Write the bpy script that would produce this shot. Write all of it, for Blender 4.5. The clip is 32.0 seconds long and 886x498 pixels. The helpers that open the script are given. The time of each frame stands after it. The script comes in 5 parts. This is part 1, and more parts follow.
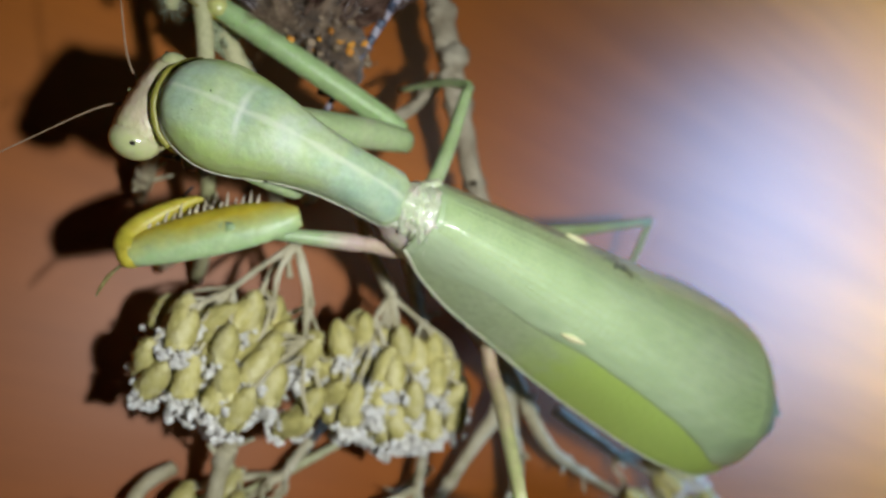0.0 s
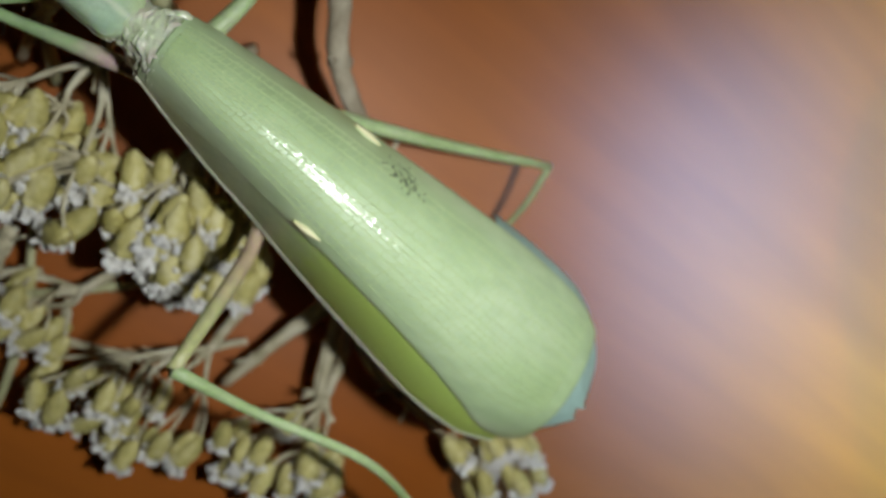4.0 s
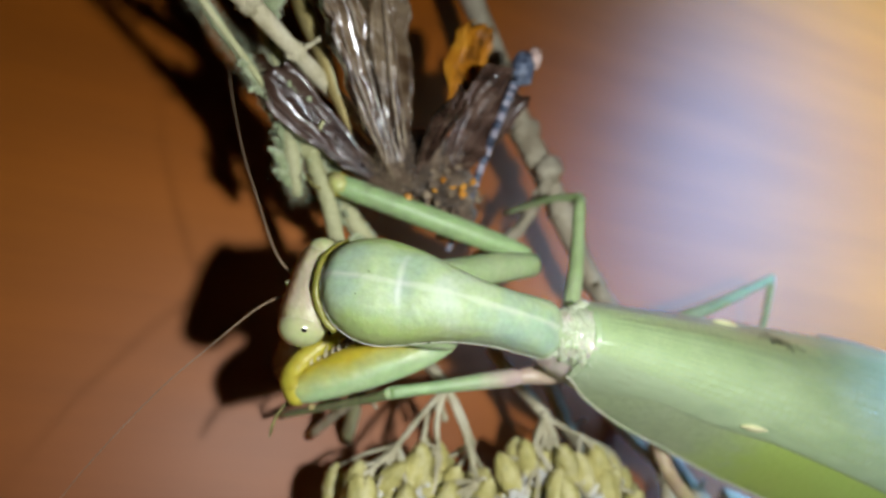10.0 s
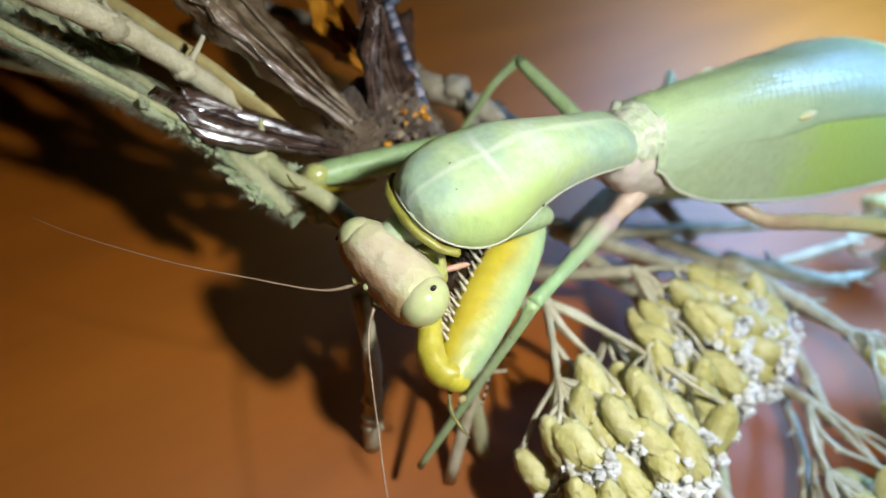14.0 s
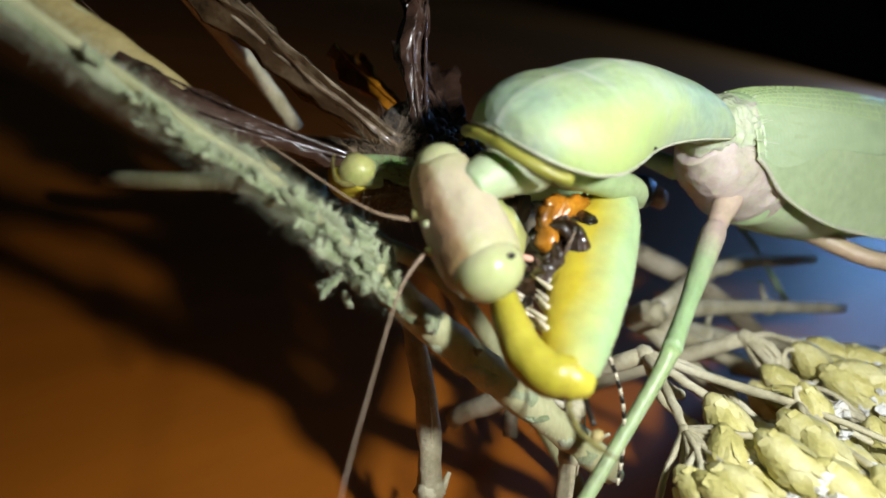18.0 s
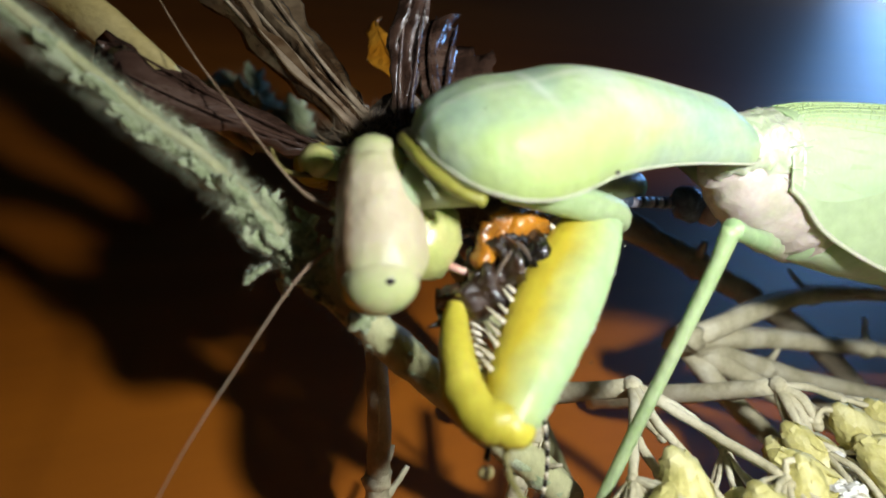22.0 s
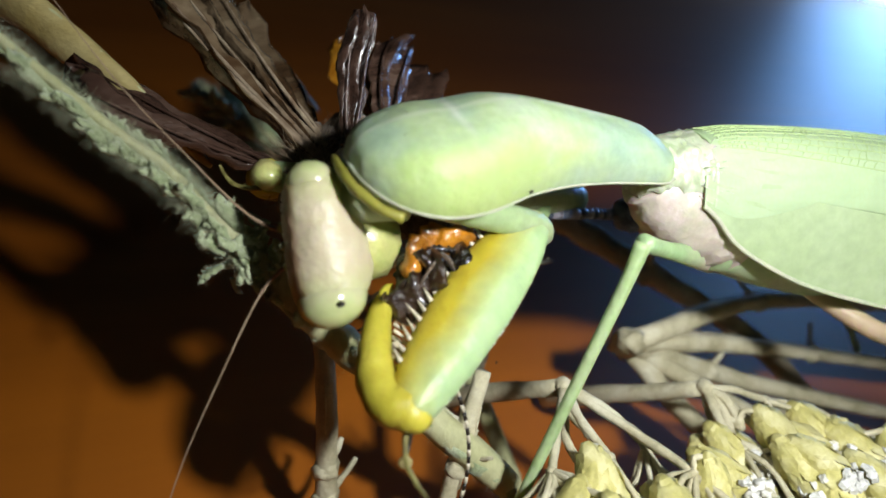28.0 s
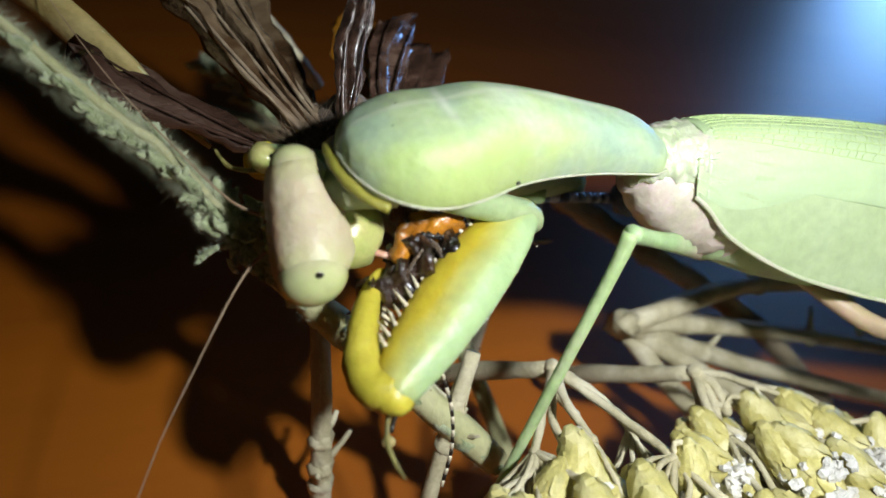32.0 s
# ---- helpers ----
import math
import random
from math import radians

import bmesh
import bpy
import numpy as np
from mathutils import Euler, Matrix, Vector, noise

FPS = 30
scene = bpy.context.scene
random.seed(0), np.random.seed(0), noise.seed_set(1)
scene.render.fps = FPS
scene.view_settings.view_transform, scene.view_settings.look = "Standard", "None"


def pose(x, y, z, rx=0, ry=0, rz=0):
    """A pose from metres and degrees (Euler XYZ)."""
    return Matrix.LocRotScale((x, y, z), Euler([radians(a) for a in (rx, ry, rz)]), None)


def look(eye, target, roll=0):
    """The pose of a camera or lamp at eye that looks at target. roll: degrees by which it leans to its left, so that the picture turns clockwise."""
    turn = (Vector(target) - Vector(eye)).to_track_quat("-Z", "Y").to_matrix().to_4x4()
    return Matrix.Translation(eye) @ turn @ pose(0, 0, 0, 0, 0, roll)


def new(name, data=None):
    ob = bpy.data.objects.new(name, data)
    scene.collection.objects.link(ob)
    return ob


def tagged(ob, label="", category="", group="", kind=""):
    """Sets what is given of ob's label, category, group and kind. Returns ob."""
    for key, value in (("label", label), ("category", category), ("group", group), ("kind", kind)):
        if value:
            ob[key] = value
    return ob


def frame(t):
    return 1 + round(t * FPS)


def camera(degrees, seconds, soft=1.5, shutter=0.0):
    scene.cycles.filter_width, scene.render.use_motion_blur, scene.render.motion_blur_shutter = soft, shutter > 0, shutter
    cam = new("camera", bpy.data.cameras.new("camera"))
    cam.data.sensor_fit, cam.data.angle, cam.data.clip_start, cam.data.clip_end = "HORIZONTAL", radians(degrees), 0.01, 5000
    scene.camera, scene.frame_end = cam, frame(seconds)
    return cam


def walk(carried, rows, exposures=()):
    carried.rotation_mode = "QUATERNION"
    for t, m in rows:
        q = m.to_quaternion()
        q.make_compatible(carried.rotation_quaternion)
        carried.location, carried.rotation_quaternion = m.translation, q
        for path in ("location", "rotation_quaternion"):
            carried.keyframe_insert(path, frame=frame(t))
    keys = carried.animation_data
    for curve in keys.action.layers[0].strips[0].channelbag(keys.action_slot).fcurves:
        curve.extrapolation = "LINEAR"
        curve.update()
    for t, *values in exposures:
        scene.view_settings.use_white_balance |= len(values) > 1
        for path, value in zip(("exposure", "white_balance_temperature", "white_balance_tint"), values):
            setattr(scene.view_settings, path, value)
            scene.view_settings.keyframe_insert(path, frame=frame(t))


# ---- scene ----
# ---- camera ----
MM = 0.001
cam = camera(66.1, 32.0, soft=1.6)
# seconds, eye in millimetres, turn in degrees
PATH = [
    (0, -23.07, -15.29, 51.88, 4.63, -28.16, 16.78),
    (0.5, -15.67, -8.52, 60.20, -2.11, -24.34, 21.89),
    (1, -4.53, -8.32, 63.58, -6.10, -18.91, 27.75),
    (1.5, 1.97, -4.51, 61.03, -7.29, -17.34, 31.81),
    (2, 6.62, -1.67, 56.45, -8.07, -15.59, 34.55),
    (2.5, 7.72, 1.31, 51.66, -8.40, -14.81, 35.64),
    (3, 6.51, 1.20, 54.83, -8.94, -13.65, 35.71),
    (3.5, 11.27, -0.04, 61.34, -9.57, -14.58, 36.14),
    (5.5, -4.42, -16.37, 54.55, 8.51, -22.29, 27.47),
    (6, -10.00, -15.73, 55.92, 11.97, -20.93, 26.49),
    (6.5, -16.21, -16.77, 55.99, 13.27, -20.49, 25.41),
    (7, -20.79, -18.52, 56.89, 14.30, -19.67, 21.35),
    (7.5, -19.55, -12.00, 54.48, 14.60, -20.53, 19.66),
    (8, -20.04, -11.36, 48.82, 12.43, -19.69, 19.32),
    (8.5, -21.49, -11.53, 47.91, 12.26, -19.27, 18.88),
    (9, -24.46, -9.99, 48.68, 12.97, -20.20, 16.83),
    (9.5, -29.04, -11.43, 50.01, 13.85, -20.94, 11.82),
    (10, -31.57, -12.36, 49.82, 16.86, -21.11, 4.19),
    (10.5, -32.33, -12.64, 48.49, 18.04, -21.88, 0.64),
    (11, -35.97, -14.53, 45.30, 23.00, -21.86, -10.53),
    (11.5, -37.63, -13.45, 44.90, 25.62, -19.54, -15.67),
    (12, -37.72, -15.61, 41.09, 28.32, -16.64, -20.46),
    (12.5, -39.65, -15.85, 41.82, 32.24, -18.30, -25.39),
    (13, -44.59, -17.96, 36.30, 34.86, -16.71, -32.07),
    (13.5, -46.70, -18.53, 33.26, 36.34, -15.32, -35.98),
    (14, -46.17, -17.85, 29.80, 40.03, -14.82, -39.16),
    (14.5, -46.91, -18.41, 25.25, 41.87, -13.80, -39.84),
    (16.5, -44.37, -24.37, 11.82, 54.10, -12.24, -35.22),
    (17, -45.05, -22.82, 10.15, 59.31, -12.52, -39.19),
    (17.5, -48.07, -22.67, 7.94, 63.17, -12.81, -40.94),
    (18, -47.23, -22.72, 7.12, 64.86, -11.46, -39.45),
    (18.5, -45.73, -22.14, 8.12, 63.85, -12.08, -38.46),
    (19, -44.68, -22.69, 7.08, 66.06, -11.73, -38.88),
    (19.5, -40.89, -23.42, 9.10, 63.49, -12.29, -35.27),
    (20, -38.50, -24.96, 8.65, 62.52, -11.23, -30.97),
    (20.5, -36.85, -25.51, 9.24, 60.62, -11.00, -27.49),
    (21, -34.69, -24.73, 11.14, 55.29, -10.67, -25.09),
    (21.5, -31.30, -25.11, 11.12, 54.51, -10.10, -21.16),
    (22, -35.74, -26.95, 11.41, 57.94, -11.05, -22.93),
    (22.5, -35.97, -29.83, 14.19, 58.23, -11.32, -23.19),
    (23, -35.08, -32.19, 15.23, 59.10, -10.59, -22.02),
    (23.5, -36.69, -32.10, 14.07, 59.78, -11.10, -22.93),
    (24, -35.92, -31.82, 14.66, 58.18, -10.84, -22.04),
    (24.5, -35.55, -31.33, 15.08, 57.47, -11.19, -21.90),
    (25, -35.09, -30.87, 15.82, 56.42, -11.18, -21.49),
    (25.5, -34.30, -30.45, 15.88, 55.88, -10.85, -20.99),
    (27.5, -33.49, -30.26, 14.72, 57.42, -11.45, -22.46),
    (28, -33.45, -30.59, 14.62, 57.54, -11.51, -22.23),
    (28.5, -33.11, -30.64, 15.26, 56.21, -11.30, -21.43),
    (29, -32.87, -30.58, 15.57, 55.40, -11.63, -21.52),
    (29.5, -32.47, -30.57, 15.74, 54.78, -11.37, -20.88),
    (30, -32.76, -30.76, 15.52, 55.10, -11.51, -21.12),
    (30.5, -32.80, -30.98, 15.70, 55.13, -11.43, -20.99),
    (31, -32.38, -31.11, 15.86, 54.84, -11.35, -20.35),
    (31.5, -32.48, -31.22, 15.62, 55.15, -11.53, -20.67),
    (32, -32.05, -30.95, 16.60, 53.89, -11.64, -20.08),
]


EXPOSURES = [(0, 0.6), (1, 0.8), (3.5, 0.6), (5.5, 0.62), (9, 0.55), (14.5, 0.5), (16.5, 0.0), (21.5, 0.0), (23, 0.2), (32, 0.2)]


def eye_pose(x, y, z, rx, ry, rz):
    return pose(x * MM, y * MM, z * MM, rx, ry, rz)


walk(cam, [(t, eye_pose(*r)) for t, *r in PATH], exposures=EXPOSURES)
# a small bright aperture close to its subject: near and far go soft
cam.data.dof.use_dof, cam.data.dof.focus_distance, cam.data.dof.aperture_fstop = True, 0.0440, 31.0

# ---- world and room light ----
world = bpy.data.worlds.new("room_dusk")
scene.world = world
world.use_nodes = True
world.node_tree.nodes["Background"].inputs[0].default_value = (0.02, 0.025, 0.04, 1)
world.node_tree.nodes["Background"].inputs[1].default_value = 0.05
scene.view_settings.exposure = 0.0
LED_POWER = 900.0        # radiance of the small white lamp carried beside the lens
HAZE_POWER = 12.5       # radiance of the added bluish panel, out of view, in place of lens haze


# ---- mesh helpers, all in millimetres ----
def thing(name, label, category, group="", kind="", at=(0, 0, 0)):
    ob = new(name)
    ob.location = Vector(at) * MM
    return tagged(ob, label, category, group, kind)


def mesh_of(name, bm, material, smooth=True):
    me = bpy.data.meshes.new(name)
    bmesh.ops.recalc_face_normals(bm, faces=bm.faces)
    for v in bm.verts:
        v.co *= MM
    for f in bm.faces:
        f.smooth = smooth
    bm.to_mesh(me)
    bm.free()
    me.materials.append(material)
    return me


def part(name, bm, material, parent=None, label="", smooth=True, at=None):
    """Links a bmesh (or a ready mesh) as one object under its thing or part."""
    me = bm if isinstance(bm, bpy.types.Mesh) else mesh_of(name, bm, material, smooth)
    ob = new(name, me)
    ob.parent = parent
    if at is not None:
        ob.location = Vector(at) * MM
    if label:
        ob["label"] = label
    return ob


def spline(points, steps=6):
    """A smooth line through the points; each may carry further numbers, which glide too."""
    p = [np.array(q, float) for q in points]
    p = [2 * p[0] - p[1]] + p + [2 * p[-1] - p[-2]]
    out = []
    for i in range(1, len(p) - 2):
        for k in range(steps):
            u = k / steps
            out.append(0.5 * (2 * p[i] + (p[i + 1] - p[i - 1]) * u + (2 * p[i - 1] - 5 * p[i] + 4 * p[i + 1] - p[i + 2]) * u * u
                              + (3 * p[i] - p[i - 1] - 3 * p[i + 1] + p[i + 2]) * u ** 3))
    out.append(p[-2])
    return out


def skin(bm, rings, cap=True, closed=True):
    """Faces between rings of equally many points."""
    rows = [[bm.verts.new(Vector(q)) for q in ring] for ring in rings]
    n = len(rows[0])
    for a, b in zip(rows, rows[1:]):
        for i in range(n if closed else n - 1):
            j = (i + 1) % n
            bm.faces.new((a[i], a[j], b[j], b[i]))
    if cap and closed:
        bm.faces.new(rows[0][::-1])
        bm.faces.new(rows[-1])
    return rows


def tube(points, bm=None, n=10, steps=6, flat=1.0, up=(0, 0, 1), rough=0.0, seed=0):
    """A rounded limb through (x, y, z, radius); flat squeezes it across the up side."""
    bm = bm or bmesh.new()
    line = spline(points, steps)
    rings = []
    for i, q in enumerate(line):
        a, b = line[max(i - 1, 0)], line[min(i + 1, len(line) - 1)]
        way = Vector(b[:3] - a[:3]).normalized()
        side = way.cross(Vector(up))
        if side.length < 1e-3:
            side = way.cross(Vector((1, 0, 0.2)))
        side.normalize()
        top = side.cross(way)
        ring = []
        for k in range(n):
            g = 2 * math.pi * k / n
            r = max(q[3], 0.01)
            if rough:
                r *= 1 + rough * noise.noise(Vector(q[:3]) * 1.3 + Vector((math.cos(g), math.sin(g), seed)) * 0.9)
            ring.append(Vector(q[:3]) + side * math.cos(g) * r * flat + top * math.sin(g) * r)
        rings.append(ring)
    skin(bm, rings)
    return bm


def ball(center, radii, turn=None, bm=None, nu=20, nv=12, shape=None):
    """An egg: shape(u, v, p) may move each of its points."""
    bm = bm or bmesh.new()
    turn = turn or Matrix.Identity(3)
    rings = []
    for i in range(1, nv):
        v = math.pi * i / nv
        ring = []
        for k in range(nu):
            u = 2 * math.pi * k / nu
            p = Vector((math.sin(v) * math.cos(u), math.sin(v) * math.sin(u), math.cos(v)))
            p = Vector([a * b for a, b in zip(p, radii)])
            if shape:
                p = shape(p)
            ring.append(turn @ p + Vector(center))
        rings.append(ring)
    skin(bm, rings)
    return bm


def spike(a, b, r, bm=None, n=6):
    return tube([(*a, r), (*((Vector(a) + Vector(b)) / 2), r * 0.7), (*b, 0.02)], bm, n=n, steps=2)


# ---- materials ----
def material(name, colors, scale=200.0, rough=0.5, bump=0.0, bump_scale=None, sss=0.0, metal=0.0, spec=0.5, coat=0.0,
             alpha=1.0, trans=0.0, cells=0.0, detail=6.0, stretch=(1, 1, 1), spots=None, rough_span=0.12, sheen=0.0):
    """A mottled surface: colours along a noise at real size, a finer grain, relief; spots: (colour, scale, amount)."""
    m = bpy.data.materials.new(name)
    m.use_nodes = True
    t = m.node_tree
    b = t.nodes["Principled BSDF"]
    co = t.nodes.new("ShaderNodeTexCoord")
    mp = t.nodes.new("ShaderNodeMapping")
    mp.inputs["Scale"].default_value = stretch
    t.links.new(co.outputs["Object"], mp.inputs[0])
    n1 = t.nodes.new("ShaderNodeTexNoise")
    n1.inputs["Scale"].default_value, n1.inputs["Detail"].default_value = scale, detail
    t.links.new(mp.outputs[0], n1.inputs["Vector"])
    ramp = t.nodes.new("ShaderNodeValToRGB")
    el = ramp.color_ramp.elements
    while len(el) < len(colors):
        el.new(0.5)
    for i, c in enumerate(colors):
        el[i].position = 0.3 + 0.4 * i / max(len(colors) - 1, 1)
        el[i].color = (*c, 1)
    t.links.new(n1.outputs["Fac"], ramp.inputs[0])
    last = ramp.outputs[0]
    n2 = t.nodes.new("ShaderNodeTexNoise")
    n2.inputs["Scale"].default_value, n2.inputs["Detail"].default_value = scale * 9, 3
    t.links.new(mp.outputs[0], n2.inputs["Vector"])
    grain = t.nodes.new("ShaderNodeMix")
    grain.data_type, grain.blend_type = "RGBA", "OVERLAY"
    grain.inputs["Factor"].default_value = 0.22
    t.links.new(last, grain.inputs["A"])
    t.links.new(n2.outputs["Color"], grain.inputs["B"])
    hsv = t.nodes.new("ShaderNodeHueSaturation")
    info = t.nodes.new("ShaderNodeObjectInfo")
    rng = t.nodes.new("ShaderNodeMapRange")
    rng.inputs["To Min"].default_value, rng.inputs["To Max"].default_value = 0.88, 1.1
    t.links.new(info.outputs["Random"], rng.inputs[0])
    t.links.new(rng.outputs[0], hsv.inputs["Value"])
    hsv.inputs["Saturation"].default_value = 1.0
    bw = t.nodes.new("ShaderNodeMix")
    bw.data_type, bw.blend_type = "RGBA", "MIX"
    t.links.new(n2.outputs["Fac"], bw.inputs["A"])
    t.links.new(n2.outputs["Fac"], bw.inputs["B"])
    t.links.new(bw.outputs["Result"], grain.inputs["B"])
    t.links.new(grain.outputs["Result"], hsv.inputs["Color"])
    last = hsv.outputs[0]
    if spots:
        c, s, amount = spots
        n3 = t.nodes.new("ShaderNodeTexNoise")
        n3.inputs["Scale"].default_value = s
        t.links.new(co.outputs["Object"], n3.inputs["Vector"])
        r3 = t.nodes.new("ShaderNodeMapRange")
        r3.inputs["From Min"].default_value, r3.inputs["From Max"].default_value = 1 - amount - 0.04, 1 - amount + 0.04
        t.links.new(n3.outputs["Fac"], r3.inputs[0])
        mix = t.nodes.new("ShaderNodeMix")
        mix.data_type = "RGBA"
        mix.inputs["B"].default_value = (*c, 1)
        t.links.new(r3.outputs[0], mix.inputs["Factor"])
        t.links.new(last, mix.inputs["A"])
        last = mix.outputs["Result"]
    t.links.new(last, b.inputs["Base Color"])
    rr = t.nodes.new("ShaderNodeMapRange")
    rr.inputs["To Min"].default_value, rr.inputs["To Max"].default_value = max(rough - rough_span, 0.02), min(rough + rough_span, 1)
    t.links.new(n1.outputs["Fac"], rr.inputs[0])
    t.links.new(rr.outputs[0], b.inputs["Roughness"])
    b.inputs["Metallic"].default_value = metal
    b.inputs["Specular IOR Level"].default_value = spec
    b.inputs["Coat Weight"].default_value = coat
    b.inputs["Coat Roughness"].default_value = 0.12
    b.inputs["Transmission Weight"].default_value = trans
    b.inputs["Alpha"].default_value = alpha
    b.inputs["Sheen Weight"].default_value = sheen
    if sss:
        b.inputs["Subsurface Weight"].default_value = sss
        b.inputs["Subsurface Radius"].default_value = (0.7, 1.0, 0.4)
        b.inputs["Subsurface Scale"].default_value = 0.0012
    if cells:
        warp = t.nodes.new("ShaderNodeTexNoise")
        warp.inputs["Scale"].default_value = 350
        t.links.new(co.outputs["Object"], warp.inputs["Vector"])
        add = t.nodes.new("ShaderNodeVectorMath")
        add.operation = "MULTIPLY_ADD"
        add.inputs[1].default_value = (0.0006, 0.0006, 0)
        t.links.new(warp.outputs["Color"], add.inputs[0])
        t.links.new(co.outputs["Object"], add.inputs[2])
        m2 = t.nodes.new("ShaderNodeMapping")
        m2.inputs["Rotation"].default_value, m2.inputs["Scale"].default_value = (0, 0, -0.30), (1.0, 0.5, 0.6)
        t.links.new(add.outputs[0], m2.inputs[0])
        vo = t.nodes.new("ShaderNodeTexVoronoi")
        vo.feature = "DISTANCE_TO_EDGE"
        vo.inputs["Scale"].default_value, vo.inputs["Randomness"].default_value = cells, 0.75
        t.links.new(m2.outputs[0], vo.inputs["Vector"])
        r5 = t.nodes.new("ShaderNodeMapRange")
        r5.interpolation_type = "SMOOTHSTEP"
        r5.inputs["From Max"].default_value, r5.inputs["To Min"].default_value, r5.inputs["To Max"].default_value = 0.22, 1.0, 0.0
        t.links.new(vo.outputs["Distance"], r5.inputs[0])
        pale = t.nodes.new("ShaderNodeMix")
        pale.data_type = "RGBA"
        pale.inputs["B"].default_value = (0.46, 0.54, 0.24, 1)
        web = t.nodes.new("ShaderNodeMath")
        web.operation = "MULTIPLY"
        web.inputs[1].default_value = 0.16
        t.links.new(r5.outputs[0], web.inputs[0])
        t.links.new(web.outputs[0], pale.inputs["Factor"])
        t.links.new(last, pale.inputs["A"])
        t.links.new(pale.outputs["Result"], b.inputs["Base Color"])
        b2 = t.nodes.new("ShaderNodeBump")
        b2.inputs["Strength"].default_value, b2.inputs["Distance"].default_value = 0.05, 0.00007
        t.links.new(r5.outputs[0], b2.inputs["Height"])
        t.links.new(b2.outputs[0], b.inputs["Normal"])
        b3 = t.nodes.new("ShaderNodeBump")
        b3.inputs["Strength"].default_value, b3.inputs["Distance"].default_value = 0.6, 0.00002
        b.inputs["Coat Roughness"].default_value = 0.16
        t.links.new(r5.outputs[0], b3.inputs["Height"])
        t.links.new(b3.outputs[0], b.inputs["Coat Normal"])
    elif bump:
        n4 = t.nodes.new("ShaderNodeTexNoise")
        n4.inputs["Scale"].default_value, n4.inputs["Detail"].default_value = bump_scale or scale * 4, 4
        t.links.new(mp.outputs[0], n4.inputs["Vector"])
        bp = t.nodes.new("ShaderNodeBump")
        bp.inputs["Strength"].default_value, bp.inputs["Distance"].default_value = bump, 0.0003
        t.links.new(n4.outputs["Fac"], bp.inputs["Height"])
        t.links.new(bp.outputs[0], b.inputs["Normal"])
    return m


def glow(name, color, strength, half=0.0):
    """A glowing face; with half (metres) it is brightest at its middle and fades to its edge."""
    m = bpy.data.materials.new(name)
    m.use_nodes = True
    t = m.node_tree
    b = t.nodes["Principled BSDF"]
    b.inputs["Base Color"].default_value = (0.8, 0.8, 0.8, 1)
    b.inputs["Emission Color"].default_value = (*color, 1)
    b.inputs["Emission Strength"].default_value = strength
    if half:
        co = t.nodes.new("ShaderNodeTexCoord")
        ln = t.nodes.new("ShaderNodeVectorMath")
        ln.operation = "LENGTH"
        t.links.new(co.outputs["Object"], ln.inputs[0])
        r = t.nodes.new("ShaderNodeMapRange")
        r.interpolation_type = "SMOOTHSTEP"
        r.inputs["From Max"].default_value = half
        r.inputs["To Min"].default_value, r.inputs["To Max"].default_value = strength * 1.9, strength * 0.3
        t.links.new(ln.outputs["Value"], r.inputs[0])
        t.links.new(r.outputs[0], b.inputs["Emission Strength"])
    return m


SHIELD = material("pronotum_green", [(0.30, 0.43, 0.31), (0.36, 0.48, 0.32), (0.42, 0.53, 0.28), (0.47, 0.57, 0.39)], 190, 0.52, 0.5, 900, sss=0.4)
CREAM = material("pale_cream_line", [(0.60, 0.64, 0.50), (0.70, 0.72, 0.58)], 500, 0.5, 0.1, sss=0.2)
RIM = material("rim_cream", [(0.47, 0.53, 0.34), (0.58, 0.54, 0.43)], 300, 0.45, 0.1, sss=0.2)
WING = material("forewing_green", [(0.33, 0.46, 0.22), (0.39, 0.52, 0.28), (0.45, 0.57, 0.34)], 90, 0.42, 0.35, 900, sss=0.15, stretch=(0.4, 1, 1), cells=2200, coat=0.7)
COSTAL = material("forewing_costal_green", [(0.38, 0.49, 0.24), (0.44, 0.55, 0.31)], 120, 0.4, 0.3, 1500, sss=0.2)
HIND = material("hindwing_teal", [(0.24, 0.38, 0.33), (0.33, 0.47, 0.41)], 120, 0.35, 0.2, 900)
BELLY = material("abdomen_green", [(0.34, 0.50, 0.22), (0.48, 0.56, 0.34), (0.56, 0.48, 0.42)], 130, 0.5, 0.2, sss=0.2)
JOINT = material("joint_cream", [(0.42, 0.48, 0.30), (0.55, 0.60, 0.42), (0.57, 0.50, 0.42)], 420, 0.36, 0.5, 1400, sss=0.35, coat=0.35)
SKIN_PINK = material("thorax_pink_skin", [(0.44, 0.44, 0.30), (0.60, 0.50, 0.44), (0.66, 0.60, 0.52)], 260, 0.4, 0.6, 1200, sss=0.35, coat=0.3)
HEAD = material("head_cream", [(0.57, 0.506, 0.313), (0.644, 0.552, 0.386), (0.662, 0.46, 0.368)], 260, 0.42, 0.8, 900, sss=0.3)
EYE = material("eye_pale_green", [(0.48, 0.52, 0.26), (0.58, 0.58, 0.34)], 250, 0.18, 0.05, sss=0.3, coat=0.6)
DARK = material("dark_spot", [(0.012, 0.01, 0.008), (0.03, 0.02, 0.012)], 900, 0.4)
MOUTH = material("mouth_yellow_green", [(0.45, 0.52, 0.16), (0.60, 0.56, 0.22)], 400, 0.3, 0.3, sss=0.3, coat=0.4)
PALP = material("palp_pink", [(0.70, 0.36, 0.26), (0.78, 0.48, 0.36)], 600, 0.4, 0.2, sss=0.3)
LEG = material("leg_green", [(0.30, 0.40, 0.18), (0.37, 0.47, 0.24), (0.43, 0.50, 0.28)], 200, 0.42, 0.4, 1100, sss=0.35)
